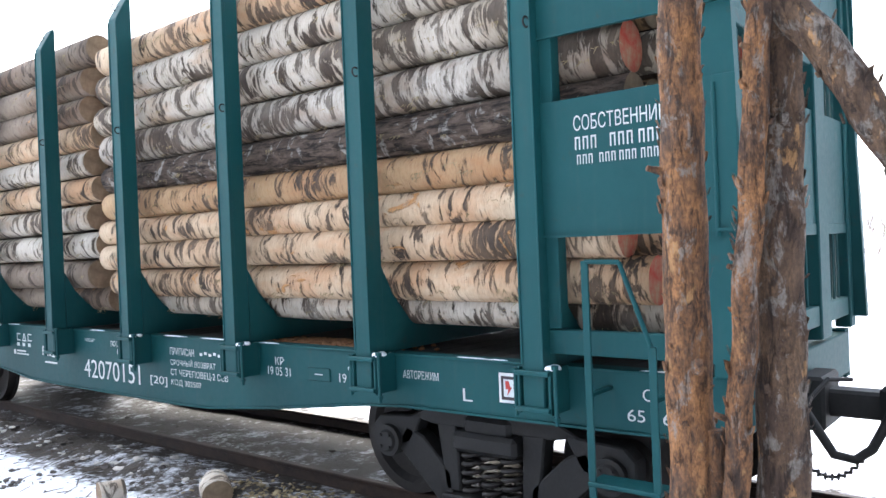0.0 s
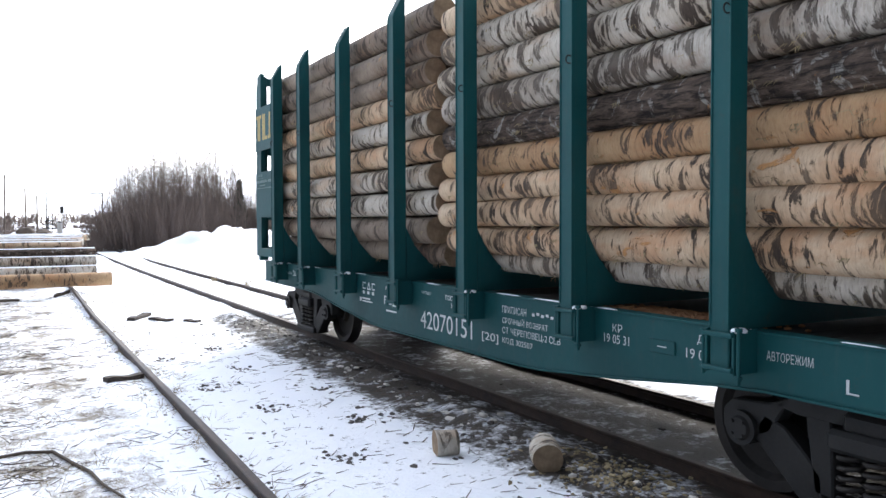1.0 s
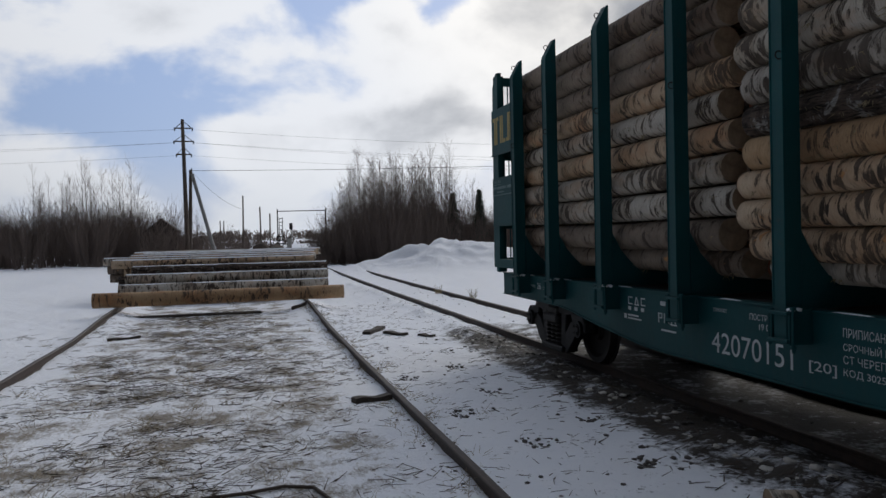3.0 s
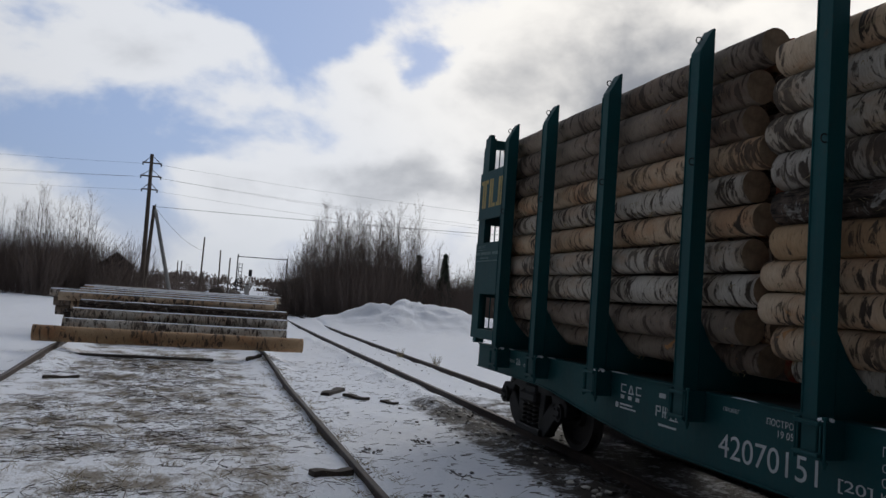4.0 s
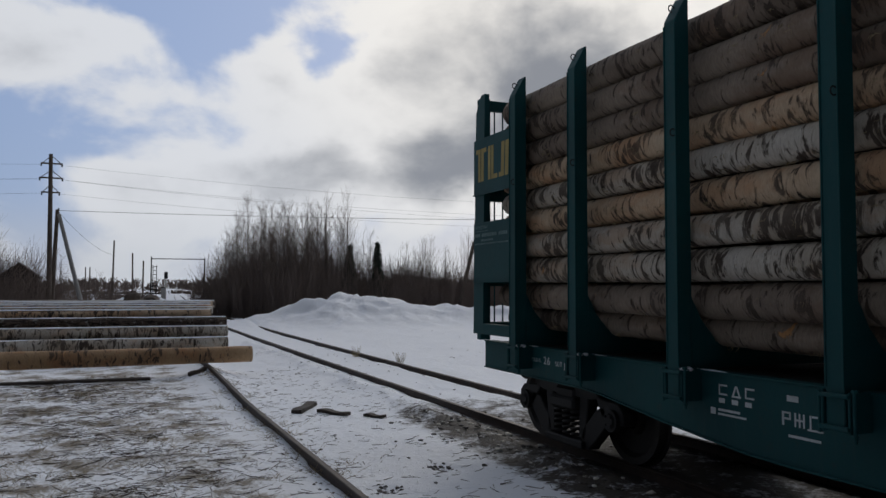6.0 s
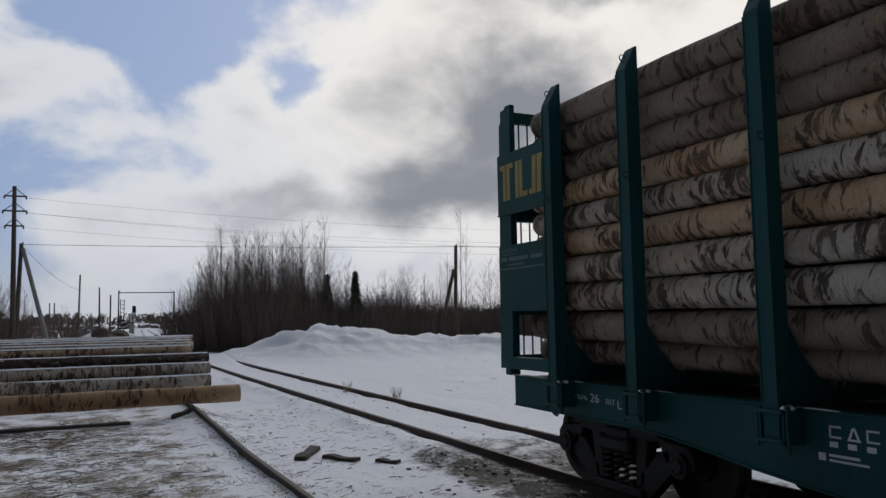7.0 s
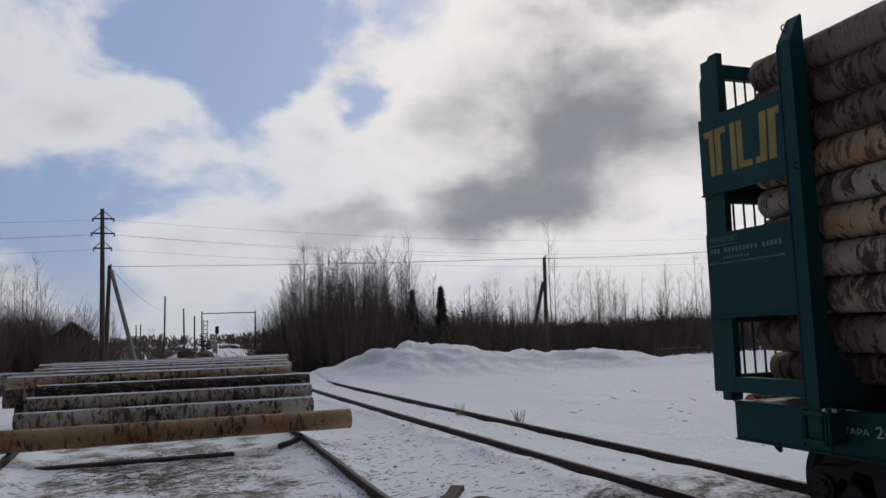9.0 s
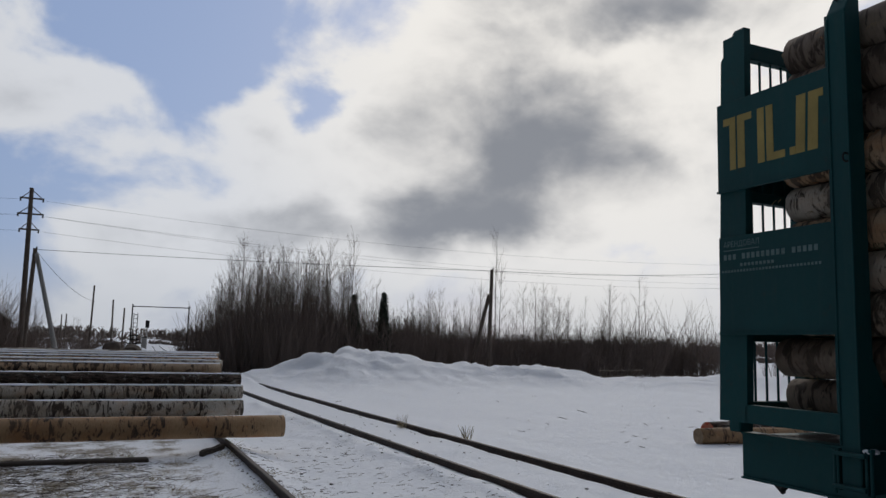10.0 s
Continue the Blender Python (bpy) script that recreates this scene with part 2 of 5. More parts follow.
def pine_fill(k, tc, warm, grey_from):
    warp = k.noise(tc, 9, 4, 0.6)
    crack = k.noise(k.scaled(tc, (34, 34, 9)), 1.0, 6, 0.72, 0.6)
    n = k.noise(k.scaled(tc, (5, 5, 2.2)), 2.4, 5, 0.65)
    fine = k.noise(k.scaled(tc, (30, 30, 20)), 2.8, 6, 0.75)
    col = k.mix(k.ramp(n, [(0.36, 0), (0.62, 1)]), (0.085, 0.056, 0.042), warm)
    col = k.mix(k.m("MULTIPLY", k.ramp(fine, [(0.40, 1), (0.58, 0)]), 0.6), col, (0.06, 0.042, 0.034))
    raw = k.ramp(k.noise(k.scaled(tc, (7, 7, 4)), 1.6, 5, 0.6), [(0.64, 0), (0.68, 1)])
    col = k.mix(k.m("MULTIPLY", raw, 0.8), col, k.mix(fine, (0.34, 0.17, 0.07), (0.56, 0.33, 0.15)))
    grey = k.ramp(k.noise(k.scaled(tc, (1, 1, 0.6)), 10, 6, 0.72, 0.5), [(grey_from, 0), (grey_from + 0.05, 1)])
    col = k.mix(k.m("MULTIPLY", grey, k.ramp(fine, [(0.35, 0.25), (0.6, 0.85)])), col, (0.27, 0.25, 0.225))
    knot = k.ramp(k.noise(tc, 13, 3, 0.5), [(0.69, 0), (0.74, 1)])
    col = k.mix(k.m("MULTIPLY", knot, 0.8), col, (0.035, 0.028, 0.026))
    col = k.mix(k.m("MULTIPLY", k.ramp(crack, [(0.38, 1), (0.50, 0)]), 0.8), col, (0.028, 0.021, 0.018))
    h = k.m("ADD", k.m("MULTIPLY", k.ramp(crack, [(0.34, 0), (0.6, 1)]), 1.0), k.m("ADD", fine, warp))
    return col, 0.85, (h, 0.8, 0.014), 0.0, 0.2


def end_grain(k, tc, rnd):
    sep = k.n("ShaderNodeSeparateXYZ", Vector=tc)
    r = k.m("SQRT", k.m("ADD", k.m("POWER", sep.outputs[0], 2.0), k.m("POWER", sep.outputs[2], 2.0)))
    rings = k.m("SINE", k.m("MULTIPLY", k.m("ADD", r, k.m("MULTIPLY", k.noise(tc, 5, 3), 0.03)), 420.0))
    n = k.noise(tc, 9, 5, 0.65)
    col = k.mix(k.ramp(n, [(0.35, 0), (0.65, 1)]), (0.17, 0.12, 0.078), (0.31, 0.235, 0.155))
    col = k.mix(k.m("MULTIPLY", k.m("ADD", rings, 1.0), 0.10), col, (0.22, 0.13, 0.07))
    return col, 0.8, (n, 0.3, 0.01), 0.0, 0.2


def red_end(k, tc, rnd):
    n = k.noise(tc, 9, 5, 0.65)
    return k.mix(k.ramp(n, [(0.38, 0), (0.66, 1)]), (0.42, 0.045, 0.025), (0.38, 0.24, 0.15)), 0.7, (n, 0.3, 0.01), 0.0, 0.25


def rusty_rail(k, tc, rnd):
    n = k.noise(tc, 14, 6, 0.7)
    m = k.noise(tc, 2.0, 3)
    return k.mix(k.ramp(k.m("ADD", k.m("MULTIPLY", n, 0.6), k.m("MULTIPLY", m, 0.4)), [(0.35, 0), (0.65, 1)]), (0.022, 0.016, 0.013), (0.066, 0.040, 0.028)), 0.62, (n, 0.4, 0.004), 0.35, 0.4


M = dict(
    green=material("teal_paint", green_paint),
    snow=material("snow_and_soil", snow_ground),
    snowcap=material("snow", plain((0.84, 0.86, 0.89), 0.7, vary=0.05, scale=8, spec=0.3, bump=0.4)),
    dirty=material("dirty_snow", plain((0.50, 0.47, 0.42), 0.85, 0, 0.45, 5, spec=0.25, bump=0.8)),
    birch_a=material("birch_bark_cream", birch((0.60, 0.47, 0.33), (0.46, 0.30, 0.18), 0.52, 0.635)),
    birch_b=material("birch_bark_white", birch((0.58, 0.54, 0.47), (0.40, 0.33, 0.25), 0.505, 0.70)),
    birch_c=material("birch_bark_tan", birch((0.46, 0.31, 0.175), (0.34, 0.20, 0.105), 0.55, 0.645)),
    birch_d=material("birch_bark_dark", dark_bark),
    birch_f=material("birch_bark_scarred", birch((0.50, 0.46, 0.40), (0.24, 0.19, 0.145), 0.470, 0.69)),
    birch_e=material("birch_bark_brown", birch((0.31, 0.25, 0.195), (0.16, 0.122, 0.094), 0.525, 0.67)),
    deck=material("dark_deck_boards", plain((0.032, 0.026, 0.022), 0.85, 0, 0.4, 5, bump=0.5)),
    pine=material("pine_bark", pine_bark((0.42, 0.20, 0.085), 0.56)),
    pine_grey=material("grey_pine_bark", pine_bark((0.20, 0.125, 0.075), 0.51)),
    grain=material("cut_wood", end_grain),
    red=material("red_marked_wood", red_end),
    rail=material("rusty_steel", rusty_rail),
    black=material("sooty_steel", plain((0.015, 0.0145, 0.014), 0.7, 0.1, 0.5, 8)),
    wheel=material("worn_wheel_steel", plain((0.024, 0.021, 0.019), 0.6, 0.3, 0.45, 6)),
    sleeper=material("creosoted_sleeper", plain((0.055, 0.042, 0.033), 0.85, 0, 0.4, 5, bump=0.6)),
    white=material("white_lettering", plain((0.50, 0.54, 0.54), 0.6, 0, 0.30, 14)),
    faded=material("faded_lettering", plain((0.12, 0.19, 0.19), 0.7, 0, 0.35, 14)),
    yellow=material("yellow_lettering", plain((0.33, 0.25, 0.07), 0.6, 0, 0.3, 14)),
    sign_red=material("red_sign_paint", plain((0.45, 0.04, 0.03), 0.5)),
    sign_dark=material("dark_sign_paint", plain((0.035, 0.025, 0.028), 0.5)),
    pole=material("weathered_pole_wood", plain((0.12, 0.095, 0.075), 0.85, 0, 0.4, 3, bump=0.5)),
    concrete=material("grey_concrete", plain((0.33, 0.32, 0.30), 0.85, 0, 0.2, 3)),
    # brown twig tone, lifted to put distance haze into the colour
    twig=material("bare_twigs", plain((0.165, 0.128, 0.108), 0.9, 0, 0.4, 1.0)),
    trunk=material("grey_birch_trunk", plain((0.15, 0.125, 0.11), 0.9, 0, 0.5, 2.0)),
    needle=material("spruce_needles", plain((0.050, 0.066, 0.046), 0.85, 0, 0.4, 2.0)),
    grass=material("dry_grass", plain((0.30, 0.24, 0.14), 0.9, 0, 0.4, 3.0)),
    stick=material("dead_sticks", plain((0.085, 0.065, 0.05), 0.9, 0, 0.45, 3.0)),
    stone=material("dark_ballast_stone", plain((0.085, 0.075, 0.068), 0.9, 0, 0.45, 4.0)),
    wire=material("weathered_wire", plain((0.06, 0.06, 0.065), 0.6, 0.4)),
    brick=material("dark_shed_boards", plain((0.06, 0.045, 0.04), 0.9, 0, 0.3, 2)),
    orange=material("orange_dust", plain((0.23, 0.11, 0.05), 0.9, 0, 0.3, 6)),
)


# ---------------------------------------------------------------- mesh helpers
def part(name, bm, mat, parent=None, label="", smooth=False):
    """Links a bmesh, built in world places, as one mesh object under a thing or a part."""
    me = bpy.data.meshes.new(name)
    bm.to_mesh(me)
    bm.free()
    return part_mesh(name, me, mat, parent, label, smooth)


def part_mesh(name, me, mat, parent=None, label="", smooth=False):
    if mat:
        for one in mat if isinstance(mat, (list, tuple)) else [mat]:
            me.materials.append(one)
    if smooth:
        me.polygons.foreach_set("use_smooth", [True] * len(me.polygons))
    ob = new(name, me)
    if parent:
        ob.parent = parent
        ob.matrix_parent_inverse = world_of(parent).inverted()
    if label:
        ob["label"] = label
    return ob


def world_of(ob):
    m = ob.matrix_basis.copy()
    while ob.parent:
        m = ob.parent.matrix_basis @ ob.matrix_parent_inverse @ m
        ob = ob.parent
    return m


def thing(name, place, label, category, group="", kind=""):
    ob = new(name)
    ob.matrix_basis = Matrix.Translation(place)
    ob.empty_display_size = 0.2
    return tagged(ob, label, category, group, kind)


def box(bm, x0, x1, y0, y1, z0, z1, bevel=0.0):
    r = bmesh.ops.create_cube(bm, size=1.0, matrix=Matrix.LocRotScale(((x0 + x1) / 2, (y0 + y1) / 2, (z0 + z1) / 2), None, (x1 - x0, y1 - y0, z1 - z0)))
    if bevel:
        edges = list({e for v in r["verts"] for e in v.link_edges})
        bmesh.ops.bevel(bm, geom=edges, offset=bevel, segments=1, affect="EDGES", profile=0.5)
    return bm


def boxes(*list_of):
    bm = bmesh.new()
    for b in list_of:
        box(bm, *b)
    return bm


def rod(bm, a, b, r0, r1=None, sides=8, caps=True):
    """A round bar from a to b."""
    a, b = Vector(a), Vector(b)
    d = b - a
    q = d.to_track_quat("Z", "Y").to_matrix().to_4x4()
    bmesh.ops.create_cone(bm, cap_ends=caps, segments=sides, radius1=r0, radius2=r0 if r1 is None else r1, depth=d.length,
                          matrix=Matrix.Translation((a + b) / 2) @ q)
    return bm


def rods(*list_of, sides=8):
    bm = bmesh.new()
    for a, b, r in list_of:
        rod(bm, a, b, r, r, sides)
    return bm


def prism(bm, outline, axis, a, b):
    """A flat outline of (u, v) pairs, made solid between a and b on an axis: 'x' takes (y, z), 'y' takes (x, z), 'z' takes (x, y)."""
    def at(u, v, w):
        return {"x": (w, u, v), "y": (u, w, v), "z": (u, v, w)}[axis]
    lo = [bm.verts.new(at(u, v, a)) for u, v in outline]
    hi = [bm.verts.new(at(u, v, b)) for u, v in outline]
    n = len(outline)
    bm.faces.new(lo)
    bm.faces.new(hi[::-1])
    for i in range(n):
        bm.faces.new((lo[i], hi[i], hi[(i + 1) % n], lo[(i + 1) % n]))
    bmesh.ops.recalc_face_normals(bm, faces=bm.faces[:])
    return bm


def tube_mesh(name, points, sides, close=True):
    """A mesh skinned round a line of (place, radius, roughness)."""
    verts, faces = [], []
    d = (Vector(points[1][0]) - Vector(points[0][0])).normalized()
    u = d.orthogonal().normalized()
    for i, (p, r, w) in enumerate(points):
        p = Vector(p)
        d = (Vector(points[min(i + 1, len(points) - 1)][0]) - Vector(points[max(i - 1, 0)][0])).normalized()
        u = (u - d * u.dot(d)).normalized()
        v = d.cross(u)
        for s in range(sides):
            a = 2 * math.pi * s / sides
            rr = r * (1 + w * noise.noise(Vector((math.cos(a) * 1.7 + p.x * 3, math.sin(a) * 1.7 + p.y * 3, p.z * 3))))
            verts.append(p + u * (math.cos(a) * rr) + v * (math.sin(a) * rr))
    for i in range(len(points) - 1):
        for s in range(sides):
            t = (s + 1) % sides
            faces.append((i * sides + s, i * sides + t, (i + 1) * sides + t, (i + 1) * sides + s))
    if close:
        faces.append(tuple(range(sides))[::-1])
        faces.append(tuple(range((len(points) - 1) * sides, len(points) * sides)))
    me = bpy.data.meshes.new(name)
    me.from_pydata(verts, [], faces)
    return me


# ---------------------------------------------------------------- ground
def track_shift(y):
    """Beyond the wagon the track bends a little towards the level crossing."""
    return 0.00042 * max(0, y - 24) ** 2 if y < 110 else 0.00042 * 86 ** 2 + 0.072 * (y - 110)


def skid_rise(y):
    """The old rails climb on packed snow towards the log pile."""
    f = max(0.0, min(1.0, (y - 17) / 6))
    return 0.135 * f * f * (3 - 2 * f)


def ground_height(x, y):
    h = 0.03 * noise.noise(Vector((x * 0.5, y * 0.5, 0))) + 0.018 * noise.noise(Vector((x * 2.3, y * 2.3, 4)))
    near = max(0.0, 1 - abs(y - 12) / 60)
    # ballast shoulder under the wagon's track
    shoulder = max(0.0, 1 - max(0.0, abs(x - TRACK_X) - 1.3) / 0.7)
    h = h * (1 - 0.5 * min(1, shoulder)) - 0.01 * shoulder
    # crusty ridge of dirty snow along the near rail
    if 0 < y < 34 and 3.2 < x < 4.7:
        w = math.exp(-((x - 4.02 - 0.12 * noise.noise(Vector((0, y * 0.7, 1)))) / 0.22) ** 2)
        h += w * max(0.0, 0.055 + 0.11 * noise.noise(Vector((x * 2.2, y * 1.5, 6))) + 0.05 * noise.noise(Vector((x * 7, y * 6, 2))))
    # ploughed snow bank on the far side of the track
    for cx, cy, rx, ry, top in BANKS:
        d = ((x - cx) / rx) ** 2 + ((y - cy) / ry) ** 2
        if d < 4:
            h += top * math.exp(-d * 1.6) * (1 + 0.25 * noise.noise(Vector((x * 0.45, y * 0.45, 9))) + 0.20 * noise.noise(Vector((x * 0.9, y * 0.9, 2))) + 0.10 * noise.noise(Vector((x * 2.3, y * 2.3, 7))))
    # crusted clods on the bank
    if 6 < x < 40 and 34 < y < 60:
        w = min(1.0, max(0.0, h - 0.12) / 0.45)
        h += w * (0.16 * abs(noise.noise(Vector((x * 0.8, y * 0.8, 21)))) + 0.13 * abs(noise.noise(Vector((x * 1.9, y * 1.9, 5)))) - 0.07)
    # packed snow round the running rails beyond the wagon
    if y > 13:
        d = abs(x - TRACK_X - track_shift(y))
        if d < 2.2:
            h += min(1.0, (y - 13) / 4) * min(1.0, (2.2 - d) / 0.8) * (0.05 + 0.025 * noise.noise(Vector((x * 2.1, y * 0.9, 14))) - 0.05 * math.exp(-((d - 0.785) / 0.09) ** 2))
    if 17 < y < 35:
        d = min(abs(x - 1.46), abs(x + 3.44))
        h += skid_rise(y) * max(0.0, 1 - max(0.0, d - 0.12) / 0.5)
    # left snow bank
    if x < -4.0:
        h += 0.35 * min(1, (-4.0 - x) / 4) * (0.7 + 0.5 * noise.noise(Vector((x * 0.2, y * 0.13, 3)))) * max(0, min(1, (y - 6) / 12))
    # footprints and thawed hollows
    for cx, cy, r in HOLES:
        d = math.hypot(x - cx, (y - cy) * 0.7) / r
        if d < 1.6:
            h -= 0.05 * math.exp(-d * d * 2)
    return h - 0.0009 * max(0, y - 40) * near


TRACK_X, RAIL_TOP = 5.335, 0.12
BANKS = [(10.6, 48, 4.4, 5.0, 1.36), (14.5, 48, 3.6, 4.4, 0.75), (19.0, 48, 4.2, 4.4, 0.90), (22.4, 46, 2.8, 4.0, 0.62), (26.5, 45, 4.4, 4.0, 0.32), (33, 44, 6.0, 4.4, 0.6), (42, 42, 7.0, 4.4, 0.6)]
HOLES = [(2.42, 6.2, 0.14), (2.37, 8.3, 0.14), (3.0, 7.4, 0.10), (2.0, 9.6, 0.12), (2.7, 10.8, 0.12), (3.2, 9.0, 0.1), (1.9, 12.0, 0.12), (2.8, 12.7, 0.12)]


def spread(lo, hi, fine_lo, fine_hi, step, grow):
    vals = list(np.arange(fine_lo, fine_hi + step / 2, step))
    s = step
    while vals[-1] < hi:
        s *= grow
        vals.append(vals[-1] + s)
    s = step
    while vals[0] > lo:
        s *= grow
        vals.insert(0, vals[0] - s)
    return vals


def make_ground():
    xs = spread(-900, 900, -4.5, 7.0, 0.10, 1.035)
    xs = sorted([x for x in xs if not 7.2 < x < 34] + list(np.arange(7.2, 34.0, 0.24)))
    ys = spread(-300, 2600, -1.0, 25.0, 0.12, 1.022)
    ys = sorted([y for y in ys if not 40 < y < 55] + list(np.arange(40.0, 55.0, 0.24)))
    verts = [(x, y, ground_height(x, y)) for y in ys for x in xs]
    w = len(xs)
    faces = [(j * w + i, j * w + i + 1, (j + 1) * w + i + 1, (j + 1) * w + i) for j in range(len(ys) - 1) for i in range(w - 1)]
    me = bpy.data.meshes.new("ground")
    me.from_pydata(verts, [], faces)
    tagged(part_mesh("ground", me, M["snow"], smooth=True), "trampled spring snow with thawed soil, straw and dirt", "ground", kind="structure")


make_ground()


# ---------------------------------------------------------------- rails
def rail_profile(h=0.15):
    return [(-0.057, 0), (0.057, 0), (0.057, 0.012), (0.012, 0.03), (0.010, h - 0.045), (0.034, h - 0.034), (0.036, h - 0.008), (0.028, h),
            (-0.028, h), (-0.036, h - 0.008), (-0.034, h - 0.034), (-0.010, h - 0.045), (-0.012, 0.03), (-0.057, 0.012)]


def make_rail(name, line, top, label, kind="structure"):
    """A rail along a line of (x, y) stations."""
    prof = rail_profile()
    bm = bmesh.new()
    rows = [[bm.verts.new((x + u, y, top(x, y) - 0.15 + v)) for u, v in prof] for x, y in line]
    n = len(prof)
    for a, b in zip(rows, rows[1:]):
        for i in range(n):
            bm.faces.new((a[i], a[(i + 1) % n], b[(i + 1) % n], b[i]))
    bm.faces.new(rows[0])
    bm.faces.new(rows[-1][::-1])
    bmesh.ops.recalc_face_normals(bm, faces=bm.faces[:])
    return tagged(part(name, bm, M["rail"]), label, "rail", kind=kind)


def flat_top(x, y):
    return RAIL_TOP


stations = [-30 + 2 * i for i in range(36)] + [42 + 6 * i for i in range(30)]
for off in (-0.785, 0.785):
    make_rail("rail", [(TRACK_X + off + track_shift(y), y) for y in stations], flat_top, "rusty brown running rail half sunk in snow")


def uneven_top(x, y):
    return 0.115 + skid_rise(y) + 0.02 * noise.noise(Vector((x, y * 0.3, 0)))


skids = [make_rail("loading_rail", [(x0, -8 + 0.8 * i) for i in range(54)], uneven_top, "old rusty rail laid on the snow as log skid", kind="") for x0 in (1.46, -3.44)]
for s in skids:
    tagged(s, group="old rails laid as log skids")


def make_sleepers():
    bm = bmesh.new()
    box(bm, TRACK_X - 1.35, TRACK_X + 1.35, -0.12, 0.12, -0.16, 0.0, 0.015)
    me = bpy.data.meshes.new("sleeper")
    bm.to_mesh(me)
    bm.free()
    me.materials.append(M["sleeper"])
    base = thing("track_bed", (TRACK_X, 0, 0), "dark wooden sleepers sunk in dirty snow under the rails", "sleepers", kind="structure")
    for i in range(30):
        y = -2 + i * 0.6
        ob = new("sleeper", me)
        ob.parent = base
        ob.matrix_basis = Matrix.Translation((random.uniform(-0.04, 0.04) - TRACK_X + track_shift(y), y, random.uniform(-0.085, -0.03)))


# ---------------------------------------------------------------- logs
def log_mesh(length, r0, r1, seed, sides=18, rings=16, bow=0.02):
    """A log along Y from 0 to length; material 0 bark, 1 cut ends."""
    rnd = random.Random(seed)
    verts, faces, mats = [], [], []
    ph, bx, bz = rnd.uniform(0, 50), rnd.uniform(-bow, bow), rnd.uniform(-bow, bow)
    knots = [(rnd.uniform(0.3, length - 0.3), rnd.uniform(0, 6.28), rnd.uniform(0.008, 0.022)) for _ in range(4)]
    for i in range(rings + 1):
        f = i / rings
        y = f * length
        r = r0 + (r1 - r0) * f
        cx, cz = bx * math.sin(f * 3.14), bz * math.sin(f * 3.14 + 0.5)
        for s in range(sides):
            a = 2 * math.pi * s / sides
            w = 1 + 0.045 * noise.noise(Vector((math.cos(a) * 1.1 + ph, math.sin(a) * 1.1, y * 1.4))) + 0.025 * noise.noise(Vector((math.cos(a) * 3 + ph, math.sin(a) * 3, y * 5)))
            for ky, ka, kh in knots:
                w += kh / r * math.exp(-((y - ky) / 0.16) ** 2) * max(0, math.cos(a - ka)) ** 3
            verts.append((cx + math.cos(a) * r * w, y, cz + math.sin(a) * r * w))
    for i in range(rings):
        for s in range(sides):
            t = (s + 1) % sides
            faces.append((i * sides + s, (i + 1) * sides + s, (i + 1) * sides + t, i * sides + t))
            mats.append(0)
    faces.append(tuple(range(sides)))
    faces.append(tuple(range(rings * sides, (rings + 1) * sides))[::-1])
    mats += [1, 1]
    me = bpy.data.meshes.new("log")
    me.from_pydata(verts, [], faces)
    me.polygons.foreach_set("material_index", mats)
    me.polygons.foreach_set("use_smooth", [m == 0 for m in mats])
    return me


LOG_LOOK = {"a": ("birch_a", "cream birch log, brown scars"), "b": ("birch_b", "white birch log, dark scars"),
            "c": ("birch_c", "peeled tan birch log"), "d": ("birch_d", "dark rough-barked log"), "e": ("birch_e", "brown weathered birch log"),
            "f": ("birch_f", "black and white scarred birch log")}


def put_log(me_key, m, look_key, group, where):
    ob = new("birch_log", me_key)
    ob.matrix_basis = m
    tagged(ob, LOG_LOOK[look_key][1] + " " + where, "log", group)
    return ob


def make_load():
    """Two stacks of six-metre logs between the stakes."""
    left, right = 4.09, TRACK_X + (TRACK_X - 4.09)
    shared = {}
    for name, y0, y1, rows in (("far", 7.86, 13.95, FAR_ROWS), ("near", 1.50, 7.60, NEAR_ROWS)):
        rnd = random.Random(name)
        for i, (z, d, kind) in enumerate(rows):
            r = d / 2
            # outer column, each log its own mesh; the lowest ones lie further in, in the cradle
            inset = 0.20 if i == 0 else 0.03 if i == 1 else 0.0
            end0 = y0 + rnd.uniform(-0.16, 0.14)
            end1 = y1 + rnd.uniform(-0.22, 0.10)
            flip = rnd.random() < 0.5
            me = log_mesh(end1 - end0, r * (1.04 if flip else 0.97), r * (0.97 if flip else 1.04), rnd.random(), 20, 26)
            bark = M[LOG_LOOK[kind][0]]
            me.materials.append(bark)
            me.materials.append(M["red"] if name == "near" and rnd.random() < 0.6 else M["grain"])
            put_log(me, Matrix.Translation((left + r + inset, end0, z)), kind, "logs loaded on the wagon", "stacked on the wagon")
            # the rest of this row across the wagon
            x = left + 2 * r + inset
            j = 0
            while x < right - 0.24 - inset:
                rr = min(rnd.uniform(0.125, 0.165), (right - inset - x) / 2)
                kk = rnd.choice("abceabde")
                key = (kk, rnd.randrange(4), rnd.random() < 0.3)
                if key not in shared:
                    mm = log_mesh(6.05, 0.152, 0.146, str(key), 14, 10)
                    mm.materials.append(M[LOG_LOOK[kk][0]])
                    mm.materials.append(M["red"] if key[2] else M["grain"])
                    shared[key] = mm
                s = rr / 0.15
                zz = z + rnd.uniform(-0.03, 0.03) + (0.05 * math.sin((x - left) / (right - left) * 3.14) if i == len(rows) - 1 else 0)
                put_log(shared[key], pose(x + rr, (y0 + y1) / 2 - 3.02 + rnd.uniform(-0.1, 0.1), zz, 0, rnd.uniform(0, 360), 0) @ Matrix.Diagonal((s, 1, s, 1)), kk, "logs loaded on the wagon", "stacked on the wagon")
                x += 2 * rr + 0.004
                j += 1


